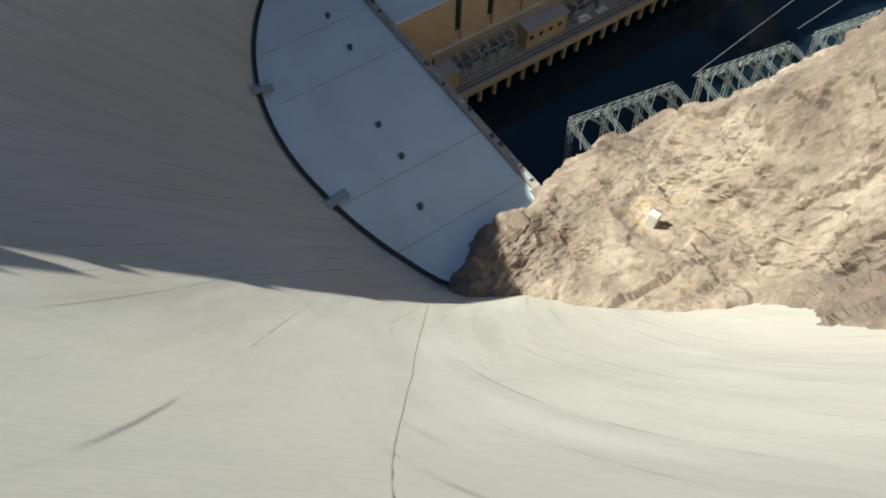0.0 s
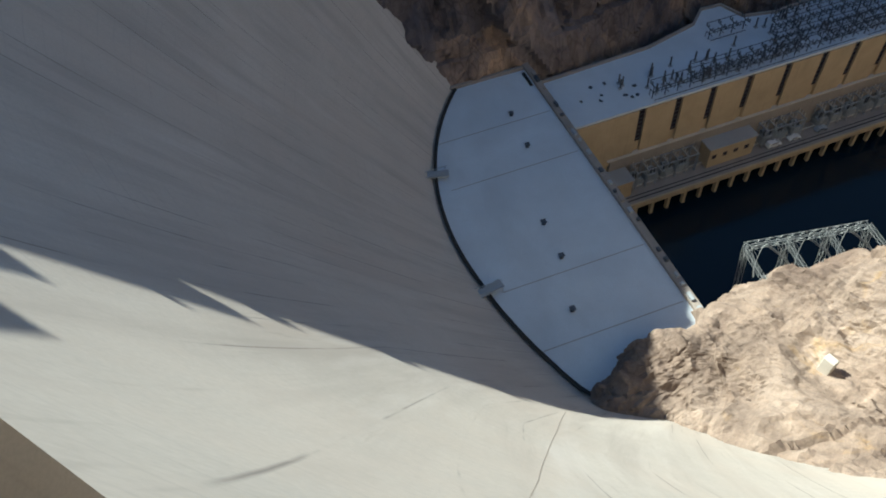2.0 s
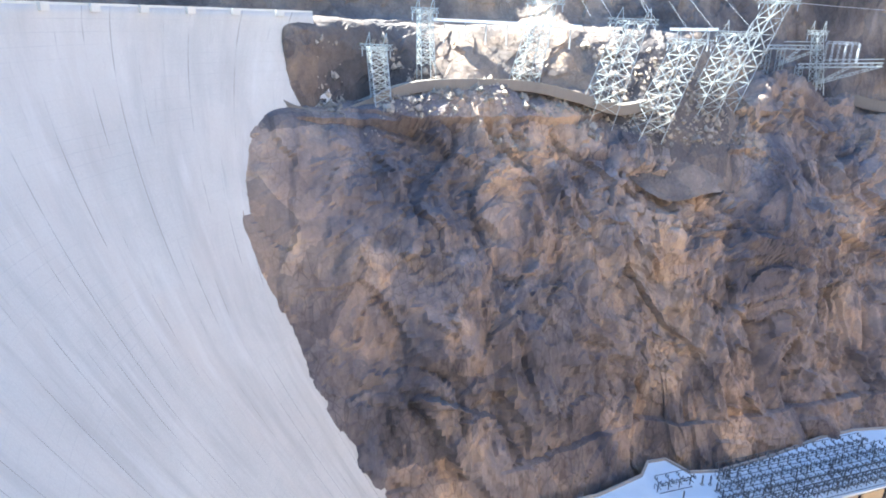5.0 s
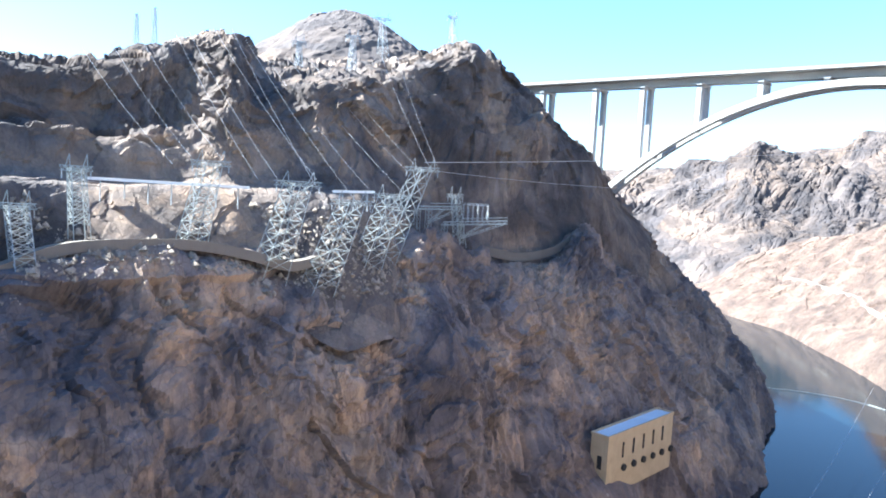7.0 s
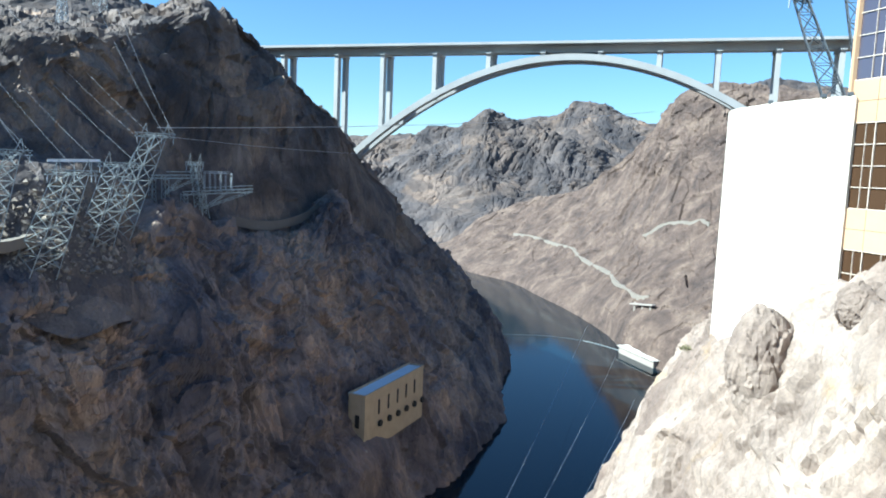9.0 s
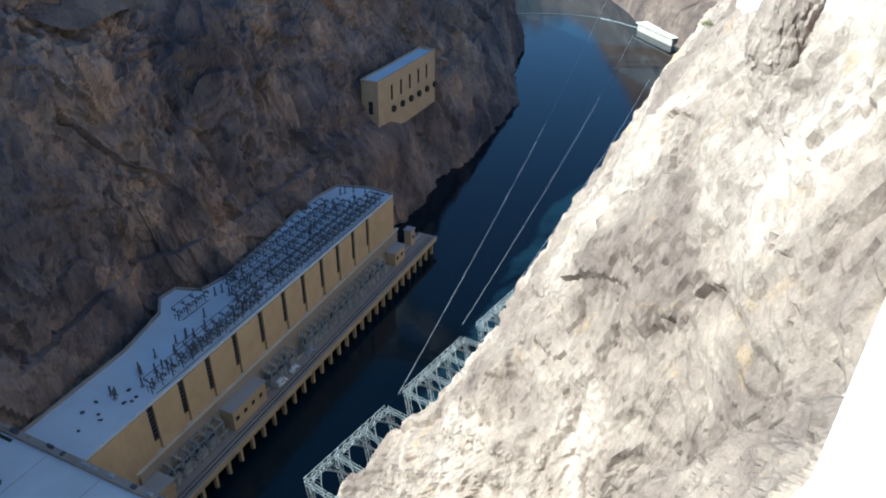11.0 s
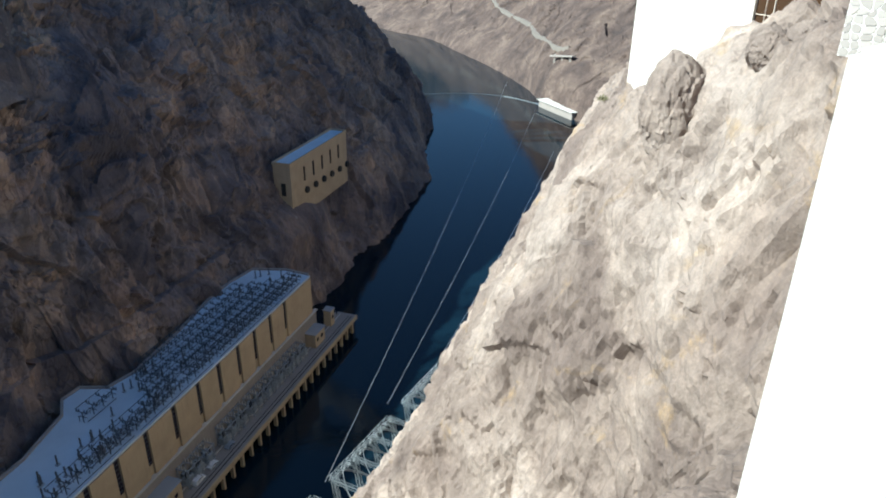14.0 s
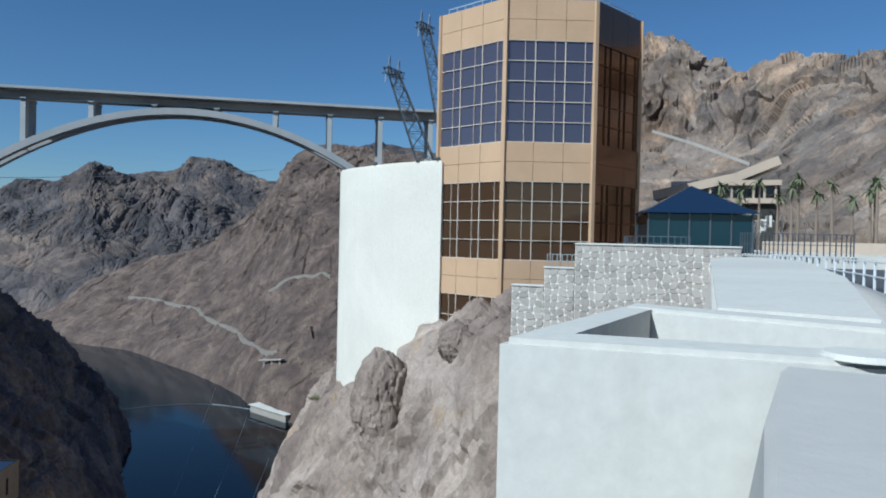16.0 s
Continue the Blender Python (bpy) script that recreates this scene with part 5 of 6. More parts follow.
# ---- transmission towers on the terrace ----
def lattice_tower(base, top, wb, wt, arm, label, steel=STEEL, panels=7, bar=0.26, group="transmission towers"):
    base, top = Vector(base), Vector(top)
    ob = empty("transmission_tower", Matrix.Translation(base), label, "pylon", group)
    h = top - base
    cor = lambda u, k: h * u + Vector(((-1, 1, 1, -1)[k], (-1, -1, 1, 1)[k], 0)) * (wb + (wt - wb) * u) / 2
    for k in range(4):
        bm = bmesh.new()
        beam(bm, cor(-0.25, k), cor(1, k), bar)
        part("leg", bm, steel, ob)
        for i in range(panels):
            u0, u1 = i / panels, (i + 1) / panels
            j = (k + 1) % 4
            for p, q in ((cor(u0, k), cor(u1, j)), (cor(u0, j), cor(u1, k)), (cor(u1, k), cor(u1, j))):
                part("brace", beam(bmesh.new(), p, q, bar * 0.65), steel, ob)
    if arm:
        d = Vector((0.55, 0.83, 0)) * arm / 2
        part("crossarm", truss(bmesh.new(), h - d, h + d, 1.6, 1.6, 10, 0.2), steel, ob)
        for s in (-0.55, 0.55):
            bm = bmesh.new()
            for a in (-0.16, 0.16):
                beam(bm, h + d * (s + a), h + d * (s + 0.1) + Vector((0, 0, 4.6)), 0.2)
            part("peak", bm, steel, ob)
        for s in (-0.9, -0.3, 0.3, 0.9):
            bm = bmesh.new()
            lathe(bm, sheds(-3.2, 5, 0.45, 0.22, 0.1), 6, h + d * s)
            part("insulator", bm, PAINT_GREY, ob)
    return ob


GALV = "pale galvanised lattice transmission tower leaning over the canyon"
lattice_tower((-235, 115, 158), (-232, 120, 186.4), 8.1, 5.9, 13.5, GALV)
lattice_tower((-225.5, 141, 149), (-220, 148, 181), 10, 7.5, 17, GALV)
lattice_tower((-219, 158, 143), (-212, 166.5, 175), 10, 7.5, 16, GALV)
lattice_tower((-226, 186, 147), (-220, 193, 178), 9.5, 7, 15, GALV)
lattice_tower((-232, 199, 148), (-221, 211, 190), 9.5, 6, 15, GALV)
lattice_tower((-240, 80, 164), (-240, 79, 182), 5, 4.2, 9.4, "short galvanised lattice transmission tower beside the road")
lattice_tower((-228, 61, 153), (-235, 61, 170), 5.4, 5.4, 10.8, "short galvanised lattice tower at the canyon rim")
lattice_tower((-234.3, 250.5, 159.4), (-236.4, 248.5, 179.3), 4, 3, 8, "small galvanised lattice tower at the canyon rim")
lattice_tower((-474, 400, 283), (-475, 398, 324), 9, 3, 16, "tall lattice transmission tower on the hilltop", steel=PAINT_GREY)
lattice_tower((-392, 400, 288), (-393, 399, 315), 6, 2.5, 9, "lattice transmission tower on the ridge", steel=PAINT_GREY)
lattice_tower((-391, 260, 246), (-391, 260, 270), 5, 2, 9, "distant lattice transmission tower on the hillside", steel=PAINT_GREY)
lattice_tower((-340, 263, 244), (-340, 263, 268.5), 5, 2, 9, "distant lattice transmission tower on the hillside", steel=PAINT_GREY)
lattice_tower((-436, 176, 243), (-436, 176, 276), 3, 1.2, 0, "thin mast on the hill ridge", steel=PAINT_GREY)
lattice_tower((-432, 185, 247), (-432, 185, 281), 3, 1.2, 0, "thin mast on the hill ridge", steel=PAINT_GREY)


def ground_at(x, y, low):
    hit, p, _, _ = RIM.ray_cast((x, y, 400), (0, 0, -1))
    return max(p.z, low) if hit else low


def yard(base, n, h, label):
    """A switchyard frame: two lattice beams on slender legs that reach the ground."""
    ob = empty("switchyard_frame", Matrix.Translation(base), label, "switchyard frame", "switchyard frames on the terrace")
    d, back = Vector((0.5, 0.86, 0)), Vector((-6, 3, 0))
    up = Vector((0, 0, h))
    for o in (Vector(), back):
        part("top_truss", truss(bmesh.new(), o + up, o + up + d * 5.0 * n, 0.9, 0.9, 5 * n, 0.11), PAINT_GREY, ob)
        for i in range(n + 1):
            c = o + d * 5.0 * i
            foot = max(-0.8, ground_at(base[0] + c.x, base[1] + c.y, 130) - base[2] - 0.3)
            if foot < h - 1:
                part("leg", truss(bmesh.new(), c + Vector((0, 0, foot)), c + up, 0.6, 0.6, 8, 0.08), PAINT_GREY, ob)
    return ob


RIM = bpy.data.objects["cliff_east"]
bpy.context.view_layer.update()
yard((-231.6, 253.0, 168.6), 2, 7.0, "grey steel switchyard frame beside the hill")


def boom(p, q):
    """A lattice deck that reaches out from the rim, on two legs, with raking braces below."""
    p, q = Vector(p), Vector(q)
    ob = empty("lattice_platform", Matrix.Translation(p), "pale galvanised lattice steel platform reaching out from the rim", "platform")
    d = q - p
    part("deck_truss", truss(bmesh.new(), (0, 0, 0), d, 1.5, 7.0, 12, 0.2), STEEL, ob)
    part("deck_rail", tube(bmesh.new(), [d * 0.3 + Vector((0, 0, 2.2)), d + Vector((0, 0, 2.2))], 0.3, 0.3), STEEL, ob, "pale top rail")
    for f in (0.02, 0.28):
        c = d * f
        foot = max(-11.0, ground_at(p.x + c.x, p.y + c.y, 130) - p.z - 0.5)
        part("leg", truss(bmesh.new(), (c.x, c.y, foot), c, 2.2, 2.2, 5, 0.2), STEEL, ob)
    low = d * 0.28 + Vector((0, 0, -7.2))
    for f in (0.62, 0.95):
        part("brace", truss(bmesh.new(), low, d * f - Vector((0, 0, 0.7)), 0.9, 0.9, 7, 0.16), STEEL, ob)
    return ob


boom((-240.0, 245.0, 165.7), (-217.2, 265.5, 168.0))
boom((-249.3, 235.6, 172.7), (-234.6, 250.3, 173.5))


def cable(p, q, sag, r, label, category, group, n=14, mat=CABLE):
    p, q = Vector(p), Vector(q)
    bm = bmesh.new()
    tube(bm, [p.lerp(q, i / n) - Vector((0, 0, 4 * sag * (i / n) * (1 - i / n))) for i in range(n + 1)], r)
    ob = empty("cable", Matrix(), label, category, group)
    part("strand", bm, mat, ob)
    return ob


LINE = "thin bright power line climbing the dark hillside"
for h, d, e, foot in ((71.5, 342, 8.6, (-240, 110, 185.5)), (69.5, 344, 9.0, (-235, 116, 186.4)), (67.6, 346, 9.6, (-229, 124, 186.4)), (65.4, 354, 10.5, (-228, 136, 182)), (64.4, 354, 10.6, (-224, 142, 182)),
                      (62.6, 352, 11.0, (-216, 154, 182)), (61.4, 350, 11.2, (-218, 158, 176)), (60.4, 362, 10.6, (-212, 168, 176)), (58.6, 380, 9.2, (-224, 186, 179)), (57, 392, 9.3, (-217, 198, 179)),
                      (55.4, 396, 9.4, (-226, 205, 190)), (54, 400, 9.4, (-222, 210, 190)), (50, 404, 10.2, (-219, 214, 190)), (48.8, 404, 10.3, (-216, 216, 190))):
    cable(polar(h, (d, e))[0], foot, 2.0, 0.07, LINE, "power line", "power lines on the hillside")
cable((-221, 212, 193), (-72, 496, 225.5), 3.0, 0.22, "thin cable spanning the canyon near the bridge", "cable", "", 20)
cable((-222, 214, 190), (-232, 560, 196), 4.0, 0.15, "thin cable running along the canyon", "cable", "", 16)
RIV = "thin bright cable stretched along the river"
cable((-74.5, 134, 38.6), (-149, 684, 35), 6, 0.10, RIV, "cable", "cables over the river", 24)
cable((-71, 172, 38.6), (-103, 591, 32), 5, 0.10, RIV, "cable", "cables over the river", 24)
cable((-63, 206, 38.6), (-68, 475, 34), 4, 0.10, RIV, "cable", "cables over the river", 20)

# covered conveyor and road on the terrace
conv = empty("snow_shed", Matrix(), "long low pale roof along the hillside road", "shelter", "shelters along the road")
for p, q in (((-259, 89, 179.0), (-237, 138, 178.5)), ((-238, 177, 178.6), (-228, 191, 179.2))):
    bm = bmesh.new()
    beam(bm, p, q, 3.0, 1.0)
    part("roof", bm, PAINT_WHITE, conv)
    count = 7 if (Vector(q) - Vector(p)).length > 30 else 3
    for i in range(count):
        c = Vector(p).lerp(Vector(q), (i + 0.5) / count)
        foot = min(ground_at(c.x, c.y, c.z - 8), c.z - 1.0)
        part("post", boxed((c.x, c.y, (c.z + foot) / 2), (0.3, 0.3, c.z - foot)), PAINT_GREY, conv)


def ribbon(name, pts, width, thick, mat, label, category, count=60, kind="structure"):
    """A road: a flat strip along a line, with depth below."""
    path = spline(pts, count)
    bm = bmesh.new()
    prev = None
    for i, p in enumerate(path):
        d = path[min(i + 1, count - 1)] - path[max(i - 1, 0)]
        s = Vector((-d[1], d[0], 0)).normalized() * (width / 2)
        p = Vector(p)
        cur = [bm.verts.new(v) for v in (p - s, p + s, p + s - Vector((0, 0, thick)), p - s - Vector((0, 0, thick)))]
        if prev:
            for j in range(4):
                bm.faces.new((prev[j], prev[(j + 1) % 4], cur[(j + 1) % 4], cur[j]))
        prev = cur
    bmesh.ops.recalc_face_normals(bm, faces=bm.faces)
    me = bpy.data.meshes.new(name)
    bm.to_mesh(me)
    bm.free()
    me.materials.append(mat)
    return tagged(new(name, me), label, category, "", kind)


def drape(ob, pts, lift, count=80):
    """A smooth line over the ground along plan points."""
    out = []
    for x, y, _ in spline([(x, y, 0) for x, y in pts], count):
        hit, p, _, _ = ob.ray_cast((x, y, 600), (0, 0, -1))
        if hit:
            out.append((x, y, p.z + lift))
    z = [p[2] for p in out]
    return [(p[0], p[1], sum(z[max(0, i - 4):i + 5]) / len(z[max(0, i - 4):i + 5])) for i, p in enumerate(out)]


ROAD = spline([(-229, 4, 158.5), (-231, 22, 156.5), (-229.5, 33.9, 151.6), (-229.7, 44.6, 150.0), (-231.3, 55.9, 153.2), (-232, 69.1, 158.2), (-231, 84.9, 160.0), (-230.1, 112.2, 159.6),
               (-227, 131.4, 156.0), (-225, 146.8, 151.8), (-226, 160.5, 153.6)], 70).tolist()
ribbon("road_terrace", ROAD, 7, 3, ROAD_PALE, "narrow pale road along the canyon rim", "road", 140)
ribbon("road_barrier", [(x + 3.6, y, z + 0.6) for x, y, z in ROAD], 0.6, 3.6, WALL_BROWN, "low tan barrier along the rim road", "barrier", 140)
ROAD_EAST = polar(41.2, (388, -4.1)) + polar(39, (396, -4.5)) + polar(37.2, (408, -4.4)) + polar(35.2, (424, -3.7)) + polar(33.7, (438, -2.3))
ribbon("road_barrier_south", ROAD_EAST, 0.6, 5.0, WALL_BROWN, "low brown barrier along the rim road", "barrier", 60)


def scree(name, count, seed, headings, reach, mat, label):
    """Loose angular blocks lying on the slope, thousands together."""
    rg = np.random.default_rng(seed)
    shape = np.array(((1, 0, 0), (-1, 0, 0), (0, 1, 0), (0, -1, 0), (0, 0, 1), (0, 0, -1)), float)
    tris = ((0, 2, 4), (2, 1, 4), (1, 3, 4), (3, 0, 4), (2, 0, 5), (1, 2, 5), (3, 1, 5), (0, 3, 5))
    hill = bpy.data.objects["hill_east"]
    verts, faces = [], []
    for _ in range(count):
        a, d = radians(rg.uniform(*headings)), rg.uniform(*reach)
        x, y = -d * math.sin(a), d * math.cos(a)
        if value_noise(np.array(((x / 9, y / 9, 3.0),)), seed)[0] < -0.05:
            continue
        z = max([p.z for hit, p, _, _ in (g.ray_cast((x, y, 400), (0, 0, -1)) for g in (RIM, hill)) if hit], default=None)
        if z is None or not 138 < z < 172:
            continue
        size = 0.35 + 1.5 * rg.random() ** 3
        q = (shape * rg.uniform(0.5, 1.2, (6, 1)) + rg.normal(0, 0.18, (6, 3))) * size
        n0 = len(verts)
        verts += (q + (x, y, z + 0.15 * size)).tolist()
        faces += [tuple(n0 + i for i in t) for t in tris]
    return tagged(mesh_object(name, verts, faces, mat), label, "rubble", "", "stuff")


scree("scree_terrace", 3200, 4, (45, 64), (246, 300), SCREE, "pale sunlit rubble lying below the transmission towers")
scree("scree_rim", 1500, 9, (64, 80), (226, 262), SCREE, "pale broken rock lying along the canyon rim")

# ---- river: pier and boom ----
pier_ob = empty("boat_house", Matrix.Translation((-97, 722, 0)) @ pose(0, 0, 0, 0, 0, -47), "pale flat-roofed boat house at the river bend", "boat house")
part("wall", boxed((0, 0, 2.0), (60, 22, 10), 0, 0.4), CONCRETE_DARK, pier_ob)
part("roof", boxed((0, 0, 7.4), (63, 25, 0.8), 0, 0.2), CONCRETE_PALE, pier_ob, "pale concrete roof")
boom = empty("buoy_boom", Matrix.Translation((0, 0, 0)), "long line of floats across the river", "float line")
line = spline([(-300, 715, 0.2), (-246, 750, 0.2), (-208, 766, 0.2), (-166, 766, 0.2), (-119, 741, 0.2)], 60)
for i, (a, b) in enumerate(zip(line, line[1:])):
    c = (a + b) / 2
    part("float", boxed(tuple(c), (2.6, 1.0, 0.9), math.degrees(math.atan2(b[1] - a[1], b[0] - a[0])), 0.15), STEEL if i > 42 else STEEL_DARK, boom)

# pale tracks on the far slope, laid on the ground
FAR = bpy.data.objects["far_bank"]
TRACK = drape(FAR, [(-435, 1304), (-352, 1211), (-281, 1126), (-248, 1067), (-184, 950), (-161, 891), (-126, 819), (-104, 788)], 1.2)
ribbon("road_track", TRACK, 5, 5, ROAD_PALE, "pale gravel track climbing the far slope", "track", 120)
RANGE = bpy.data.objects["far_range"]
ribbon("road_far_track", drape(RANGE, [(x, y) for x, y, _ in polar(21, (1640, 0)) + polar(18.5, (1640, 0)) + polar(16, (1640, 0)) + polar(13.5, (1620, 0))], 1.5), 7, 9, ROAD_PALE, "pale track across the distant slope", "track", 60)
ribbon("road_upper_track", drape(FAR, [(x, y) for x, y, _ in polar(8.4, (950, 0)) + polar(7.0, (930, 0)) + polar(5.4, (905, 0)) + polar(3.6, (880, 0))], 1.0), 4, 5, ROAD_PALE, "pale track along the reddish slope", "track", 60)
ramp_ob = empty("ramp_trestle", Matrix.Translation((-110, 772, 0)), "dark trestle ramp at the foot of the track", "trestle")
bm = bmesh.new()
beam(bm, (-14, 16, 44), (14, -14, 50), 5, 1.5)
part("deck", bm, CONCRETE_DARK, ramp_ob)
for u in (0.15, 0.5, 0.85):
    part("post", boxed((-14 + 28 * u, 16 - 30 * u, 34), (2, 2, 26)), CONCRETE_DARK, ramp_ob)


def shrub(x, y, z, r, seed):
    rg = random.Random(seed)
    ob = empty("shrub", Matrix.Translation((x, y, z)), "dry olive desert shrub rooted in the rock", "shrub", "shrubs on the sunlit cliff")
    bm = bmesh.new()
    for k in range(7):
        d = Vector((rg.uniform(-1, 1), rg.uniform(-1, 1), rg.uniform(0.4, 1))).normalized() * r * 0.7
        beam(bm, (0, 0, -0.4), d, 0.05)
    part("stem", bm, PALM_TRUNK, ob)
    bm = bmesh.new()
    for k in range(160):
        d = Vector((rg.gauss(0, 1), rg.gauss(0, 1), rg.gauss(0, 1))).normalized() * r * rg.uniform(0.35, 1.0)
        d.z = abs(d.z) * 0.8
        u = Vector((rg.gauss(0, 1), rg.gauss(0, 1), rg.gauss(0, 1))).normalized() * r * 0.14
        v = u.cross(Vector((rg.gauss(0, 1), rg.gauss(0, 1), rg.gauss(0, 1)))).normalized() * r * 0.08
        bm.faces.new([bm.verts.new(c) for c in (d - u, d + v, d + u, d - v)])
    part("leaves", bm, LEAF, ob)
    return ob


for k, (x, y, z, r) in enumerate(((-27.9, 88.6, 73.3, 1.9), (-14.2, 97.9, 107.8, 1.5), (-13.1, 98.4, 112.6, 1.3), (-45.3, 82.4, 61.4, 1.5), (3.9, 79.5, 112.0, 1.3), (-57.3, 90.0, 54.9, 1.2),
                                  (-12.3, 149.4, 146.8, 1.4), (8.5, 75.9, 120.2, 1.1), (-30, 90, 74.5, 1.2), (-16.5, 97, 105, 1.2), (-48, 84, 60.5, 1.0))):
    shrub(x, y, z, r, 20 + k)
block = empty("concrete_block", Matrix.Translation((-38.5, 78.0, 60.0)), "pale concrete block standing on the rock ledge", "block")
part("block", boxed((0, 0, 2.0), (2.2, 1.6, 5.0), 15, 0.12), CONCRETE_PALE, block)
marker = empty("marker_post", Matrix.Translation((6.2, 97.5, 142.4)), "small rusty post on the cliff", "post")
part("post", boxed((0, 0, 0.8), (0.7, 0.7, 2.2), 10, 0.06), COPPER, marker)

# ---- terrace by the visitor centre ----
terrace = empty("terrace_paving", Matrix(), "pale concrete terrace beside the visitor centre", "terrace")
bm = prism(bmesh.new(), [(17.5, 58.6), (28.6, 54.6), (70, 45), (130, 80), (130, 190), (50, 150), (44, 112), (40, 96), (28, 74)], 176.5, 180.2)
bmesh.ops.recalc_face_normals(bm, faces=bm.faces)
part("slab", bm, CONCRETE_PALE, terrace)


def stone_wall(p, q, z0, z1, seed):
    """Rubble masonry: irregular stones set in a pale mortar wall."""
    p, q = Vector((*p, 0)), Vector((*q, 0))
    d = (q - p).normalized()
    nrm = Vector((d.y, -d.x, 0))
    if nrm.dot(Vector((0, 0, 0)) - p) < 0:
        nrm = -nrm
    length = (q - p).length
    ob = empty("stone_wall", Matrix.Translation(p), "rubble stone retaining wall with pale mortar joints", "wall", "stone walls by the terrace")
    bm = bmesh.new()
    m = d * (length / 2) - nrm * 0.3
    box(bm, (m.x, m.y, (z0 + z1) / 2), (length, 0.6, z1 - z0), math.degrees(math.atan2(d.y, d.x)))
    part("mortar_core", bm, MORTAR, ob)
    rg = random.Random(seed)
    nx, nz = max(2, int(length / 0.58)), max(2, int((z1 - z0) / 0.55))
    grid = {}
    for i in range(nx + 1):
        for j in range(nz + 1):
            jx = 0 if i in (0, nx) else rg.uniform(-0.36, 0.36)
            jz = 0 if j in (0, nz) else rg.uniform(-0.36, 0.36)
            grid[i, j] = ((i + jx) / nx * length, z0 + (j + jz) / nz * (z1 - z0))
    for i in range(nx):
        for j in range(nz):
            quad = [grid[i, j], grid[i + 1, j], grid[i + 1, j + 1], grid[i, j + 1]]
            cx, cz = sum(v[0] for v in quad) / 4, sum(v[1] for v in quad) / 4
            ring6 = []
            for k in range(4):
                a, b = quad[k], quad[(k + 1) % 4]
                ring6 += [(a[0] * 0.82 + b[0] * 0.18, a[1] * 0.82 + b[1] * 0.18), (a[0] * 0.18 + b[0] * 0.82, a[1] * 0.18 + b[1] * 0.82)]
            bm = bmesh.new()
            front = rg.uniform(0.03, 0.07)
            lo, hi = [], []
            for x, z in ring6:
                x1, z1b = cx + (x - cx) * 0.95, cz + (z - cz) * 0.95
                lo.append(bm.verts.new(d * x1 + Vector((0, 0, z1b)) - nrm * 0.05))
                x2, z2 = cx + (x - cx) * 0.88, cz + (z - cz) * 0.88
                hi.append(bm.verts.new(d * x2 + Vector((0, 0, z2)) + nrm * front))
            bm.faces.new(hi)
            for k in range(8):
                bm.faces.new((lo[k], lo[(k + 1) % 8], hi[(k + 1) % 8], hi[k]))
            bmesh.ops.recalc_face_normals(bm, faces=bm.faces)
            part("stone", bm, STONE, ob)
    cap = bmesh.new()
    m = d * (length / 2) - nrm * 0.28
    box(cap, (m.x, m.y, z1 + 0.08), (length + 0.1, 0.85, 0.16), math.degrees(math.atan2(d.y, d.x)), 0.03)
    part("coping", cap, CONCRETE_PALE, ob)
    return ob


stone_wall((28.6, 53.6), (16.4, 57.8), 173.5, 180.75, 1)
stone_wall((16.4, 58.0), (14.1, 58.9), 173.0, 178.7, 2)
stone_wall((14.1, 59.1), (11.6, 60.2), 172.0, 177.1, 3)


def railing(name, pts, h, n, mat, label, category, group=""):
    ob = empty(name, Matrix(), label, category, group)
    pts = [Vector(p) for p in pts]
    path = [Vector(v) for v in spline([tuple(p) for p in pts], n)] if len(pts) > 2 else [pts[0].lerp(pts[1], i / (n - 1)) for i in range(n)]
    for c in path:
        part("post", boxed((c.x, c.y, c.z + h / 2), (0.07, 0.07, h)), mat, ob)
    for f in (0.5, 1.0):
        bm = bmesh.new()
        tube(bm, [c + Vector((0, 0, h * f)) for c in path], 0.06)
        part("rail", bm, mat, ob)
    return ob


railing("railing", [(16.6, 57.9, 178.8), (14.3, 58.8, 178.8)], 1.1, 7, STEEL, "curved pale pipe railing on the stone wall", "railing")
railing("fence", [(28.8, 54.2, 180.3), (32, 53.3, 180.3), (37, 52.2, 180.3)], 1.7, 26, STEEL_DARK, "dark upright bar fence at the terrace edge", "fence")
railing("fence", [(30, 66, 180.3), (26, 70, 180.3), (27, 76, 180.3)], 1.4, 20, STEEL_DARK, "dark upright bar fence at the terrace edge", "fence")
rail_pts = [tuple(on_crest(a, RC + 2.6, CREST + 0.05)) for a in (58, 62, 66, 70, 74)]
railing("road_railing", rail_pts, 1.1, 22, PAINT_WHITE, "white post railing along the crest road", "railing")

# blue glass pavilion
pav = empty("pavilion", Matrix.Translation((35.2, 77.5, 180.2)) @ pose(0, 0, 0, 0, 0, -14), "dark blue pyramid-roofed glass pavilion on the terrace", "pavilion")
for sx, sy, rx, ry in ((0, -5.2, 10.6, 0.1), (0, 5.2, 10.6, 0.1), (-5.2, 0, 0.1, 10.6), (5.2, 0, 0.1, 10.6)):
    part("glass_wall", boxed((sx, sy, 2.0), (rx, ry, 4.0)), TEAL_GLASS, pav)
for i in range(6):
    for s in (-5.3, 5.3):
        part("post", boxed((-5.3 + 2.12 * i, s, 2.05), (0.14, 0.14, 4.1)), STEEL_DARK, pav)
bm = bmesh.new()
b = [bm.verts.new((x, y, 4.1)) for x, y in ((-6, -6), (6, -6), (6, 6), (-6, 6))]
t = bm.verts.new((0, 0, 7.4))
bm.faces.new(b[::-1])
for i in range(4):
    bm.faces.new((b[i], b[(i + 1) % 4], t))
part("roof", bm, BLUE_ROOF, pav, "dark blue glass pyramid roof")

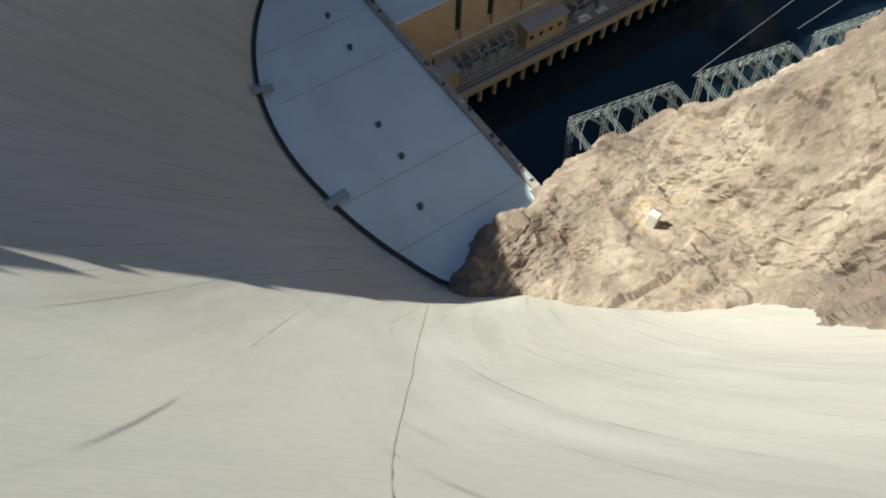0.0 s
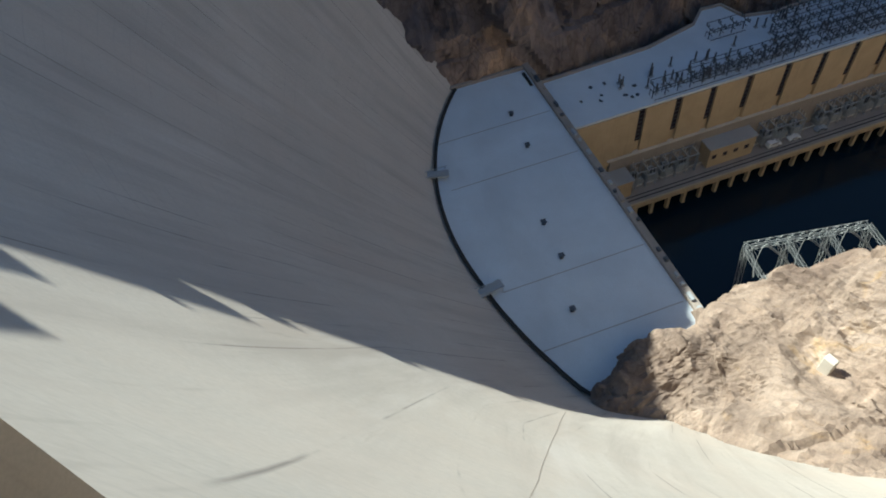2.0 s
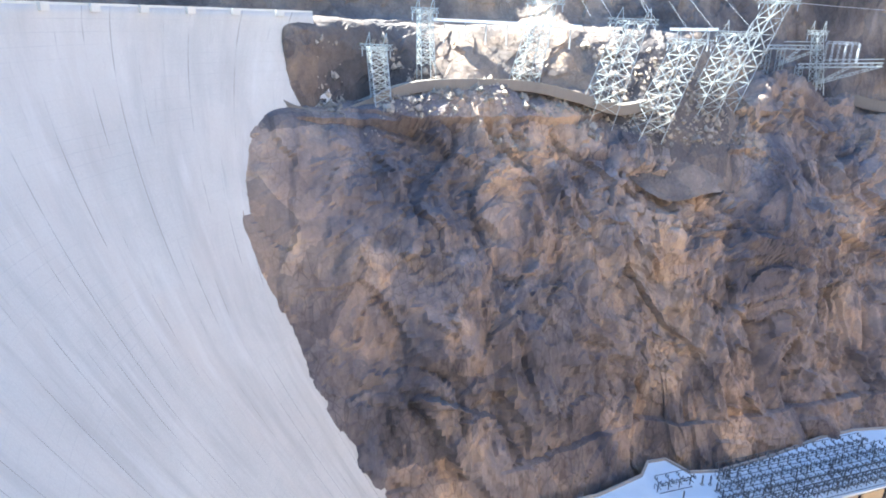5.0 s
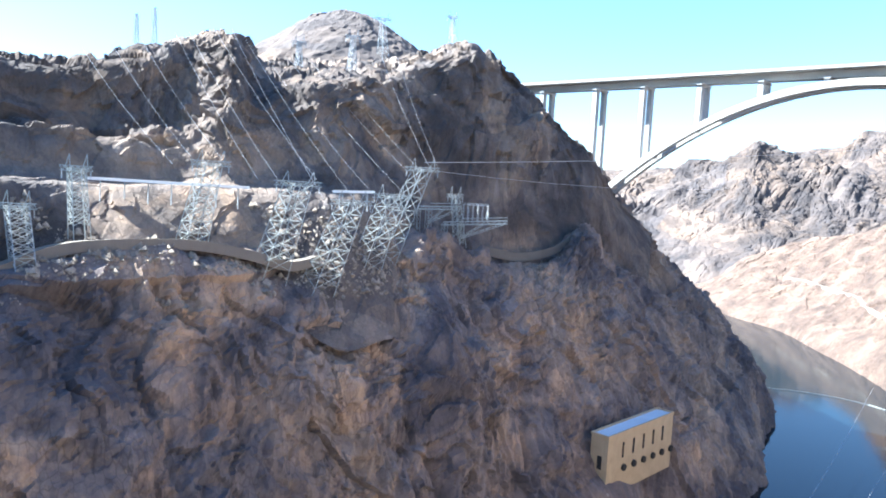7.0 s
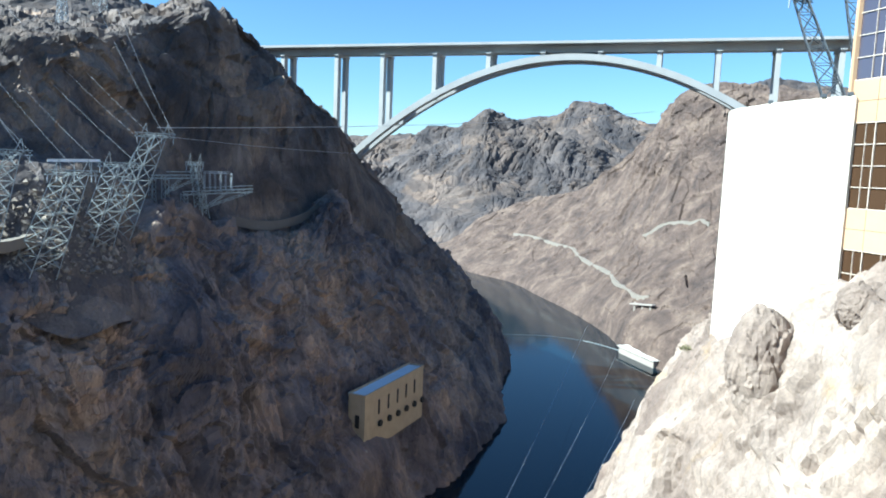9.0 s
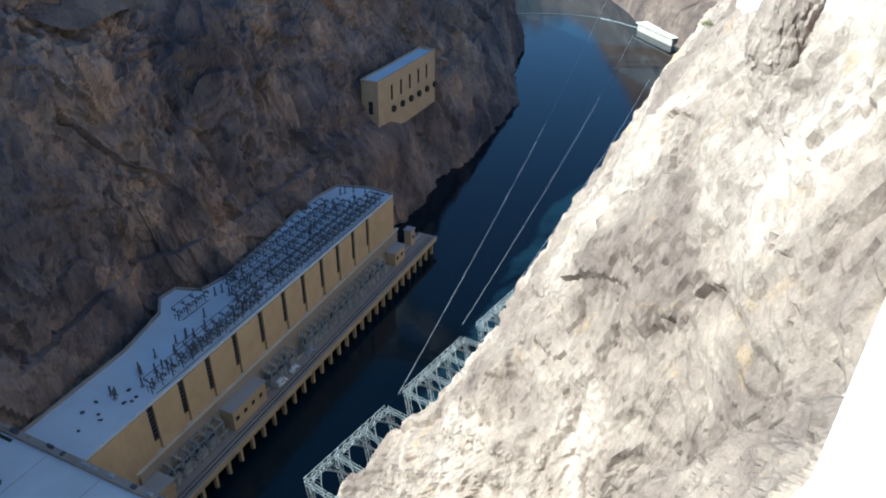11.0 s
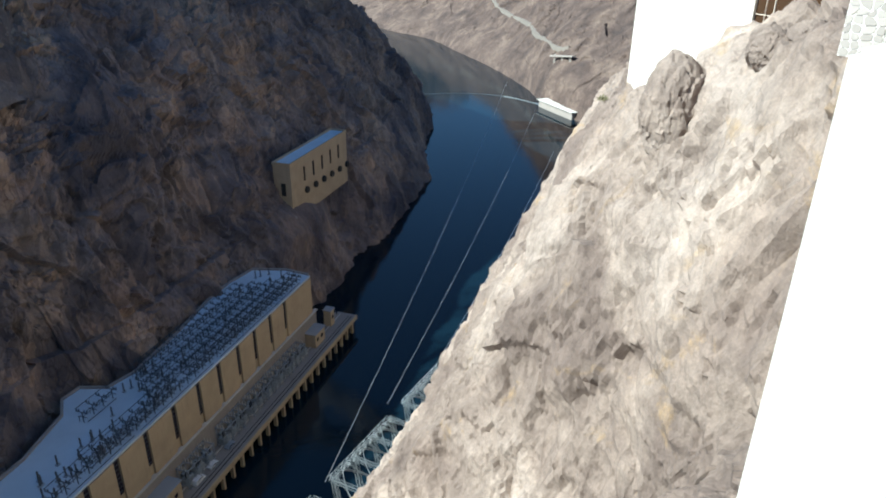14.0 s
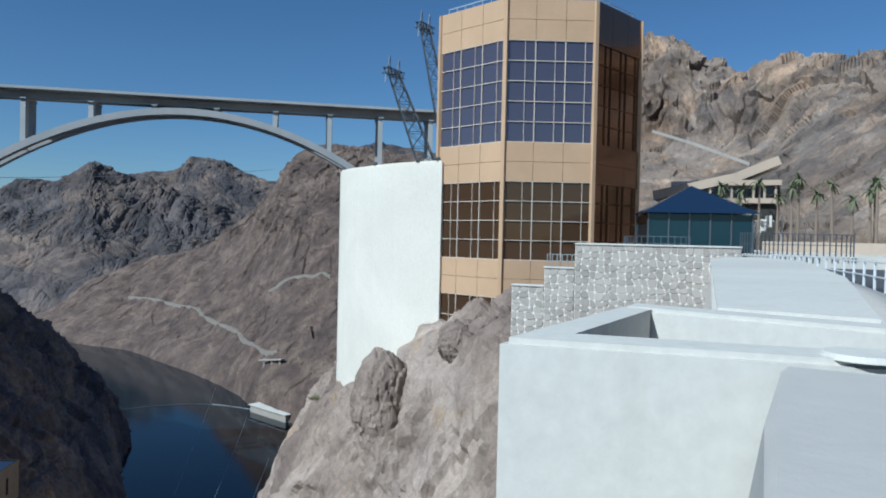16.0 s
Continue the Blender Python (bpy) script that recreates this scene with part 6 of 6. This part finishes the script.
# tan building with sloping roofs behind
tb = empty("terrace_building", Matrix.Translation((66, 134.2, 180)) @ pose(0, 0, 0, 0, 0, -26), "tan concrete building with long sloping roof slabs", "building")
for name, p, q, w, h in (("upper_roof", (-11.8, 4, 10.7), (3.7, 4, 14.2), 10.0, 1.7), ("upper_roof", (3.6, 4, 14.2), (11.2, 4, 17.4), 10.0, 1.7), ("lower_roof", (2.2, 3, 13.1), (11.6, 3, 13.1), 8.6, 1.0)):
    part(name, beam(bmesh.new(), p, q, w, h), TAN, tb)
part("glass_front", boxed((1.5, 3.2, 10.6), (20, 4.4, 6.0)), GLASS_TINT, tb, "deep shaded glass front")
for i in range(8):
    part("column", boxed((-3.0 + 1.95 * i, -0.3, 11.7), (0.38, 0.5, 3.0)), TAN, tb)
part("floor_slab", boxed((2.6, 2.0, 9.6), (19, 6.8, 1.0), 0, 0.05), TAN, tb)
part("lower_front", boxed((4.4, 2.4, 7.6), (14, 5.4, 3.0)), DARK, tb, "dark recessed lower storey")
part("base", boxed((1.0, 2.6, 2.6), (22, 5.6, 6.8), 0, 0.05), CONCRETE_DARK, tb)
for i in range(7):
    part("step", boxed((4.0 + 0.9 * i, -2.6, 1.4 + 0.7 * i), (1.0, 3.0, 2.2), 0, 0.04), CONCRETE_PALE, tb)
pipe = bmesh.new()
tube(pipe, [tuple(v) for v in polar(-21.5, (190, 8.6)) + polar(-24.5, (186, 7.6)) + polar(-28.5, (180, 6.0))], 0.7, 0.7)
chute = empty("pipe_run", Matrix(), "dark pipe running down the slope behind the building", "pipe")
part("pipe", pipe, CONCRETE_DARK, chute)


def palm(x, y, z, h, seed):
    rg = random.Random(seed)
    ob = empty("palm_tree", Matrix.Translation((x, y, z)), "slender palm tree with a shaggy crown by the road", "palm tree", "palms by the road")
    bm = bmesh.new()
    lean = Vector((rg.uniform(-0.4, 0.4), rg.uniform(-0.4, 0.4), 0))
    for k in range(6):
        r0, r1 = 0.32 - 0.025 * k, 0.32 - 0.025 * (k + 1)
        bmesh.ops.create_cone(bm, cap_ends=True, segments=8, radius1=r0, radius2=r1, depth=h / 6 + 0.05, matrix=Matrix.Translation(lean * (k / 6) + Vector((0, 0, h * (k + 0.5) / 6))))
    part("trunk", bm, PALM_TRUNK, ob)
    bm = bmesh.new()
    top = lean + Vector((0, 0, h))
    for k in range(22):
        a, e = rg.uniform(0, 6.28), rg.uniform(-1.1, 0.9)
        d = Vector((math.cos(a) * math.cos(e), math.sin(a) * math.cos(e), math.sin(e)))
        prev = top
        for j in range(4):
            nxt = prev + d * 0.62
            side = d.cross(Vector((0, 0, 1))).normalized() * (0.26 - 0.05 * j)
            v = [bm.verts.new(c) for c in (prev - side, prev + side, nxt + side * 0.8, nxt - side * 0.8)]
            bm.faces.new(v)
            prev, d = nxt, (d - Vector((0, 0, 0.28))).normalized()
    part("crown", bm, PALM_LEAF, ob)
    return ob


for k in range(18):
    palm(61 + 1.9 * k + (k * 53 % 7) / 3, 122 - 1.0 * k + (k * 29 % 11), 180.0, 9.5 + (k * 37 % 10) / 2.5, k)
# low wall and cars along the terrace road
lw = empty("low_wall", Matrix(), "long tan low wall along the terrace road", "wall")
bm = bmesh.new()
beam(bm, (52, 92, 180.9), (92, 70, 180.9), 0.5, 1.5)
part("wall", bm, TAN, lw)

# ---- lattice towers beyond the visitor centre ----
lattice_tower((18, 200, 190), (3.5, 200, 227), 6, 3, 9, "dark lattice tower above the visitor centre", steel=STEEL_DARK, panels=9)
lattice_tower((22, 200, 196), (12, 200, 240), 5, 2.5, 8, "dark lattice tower above the visitor centre", steel=STEEL_DARK, panels=9)
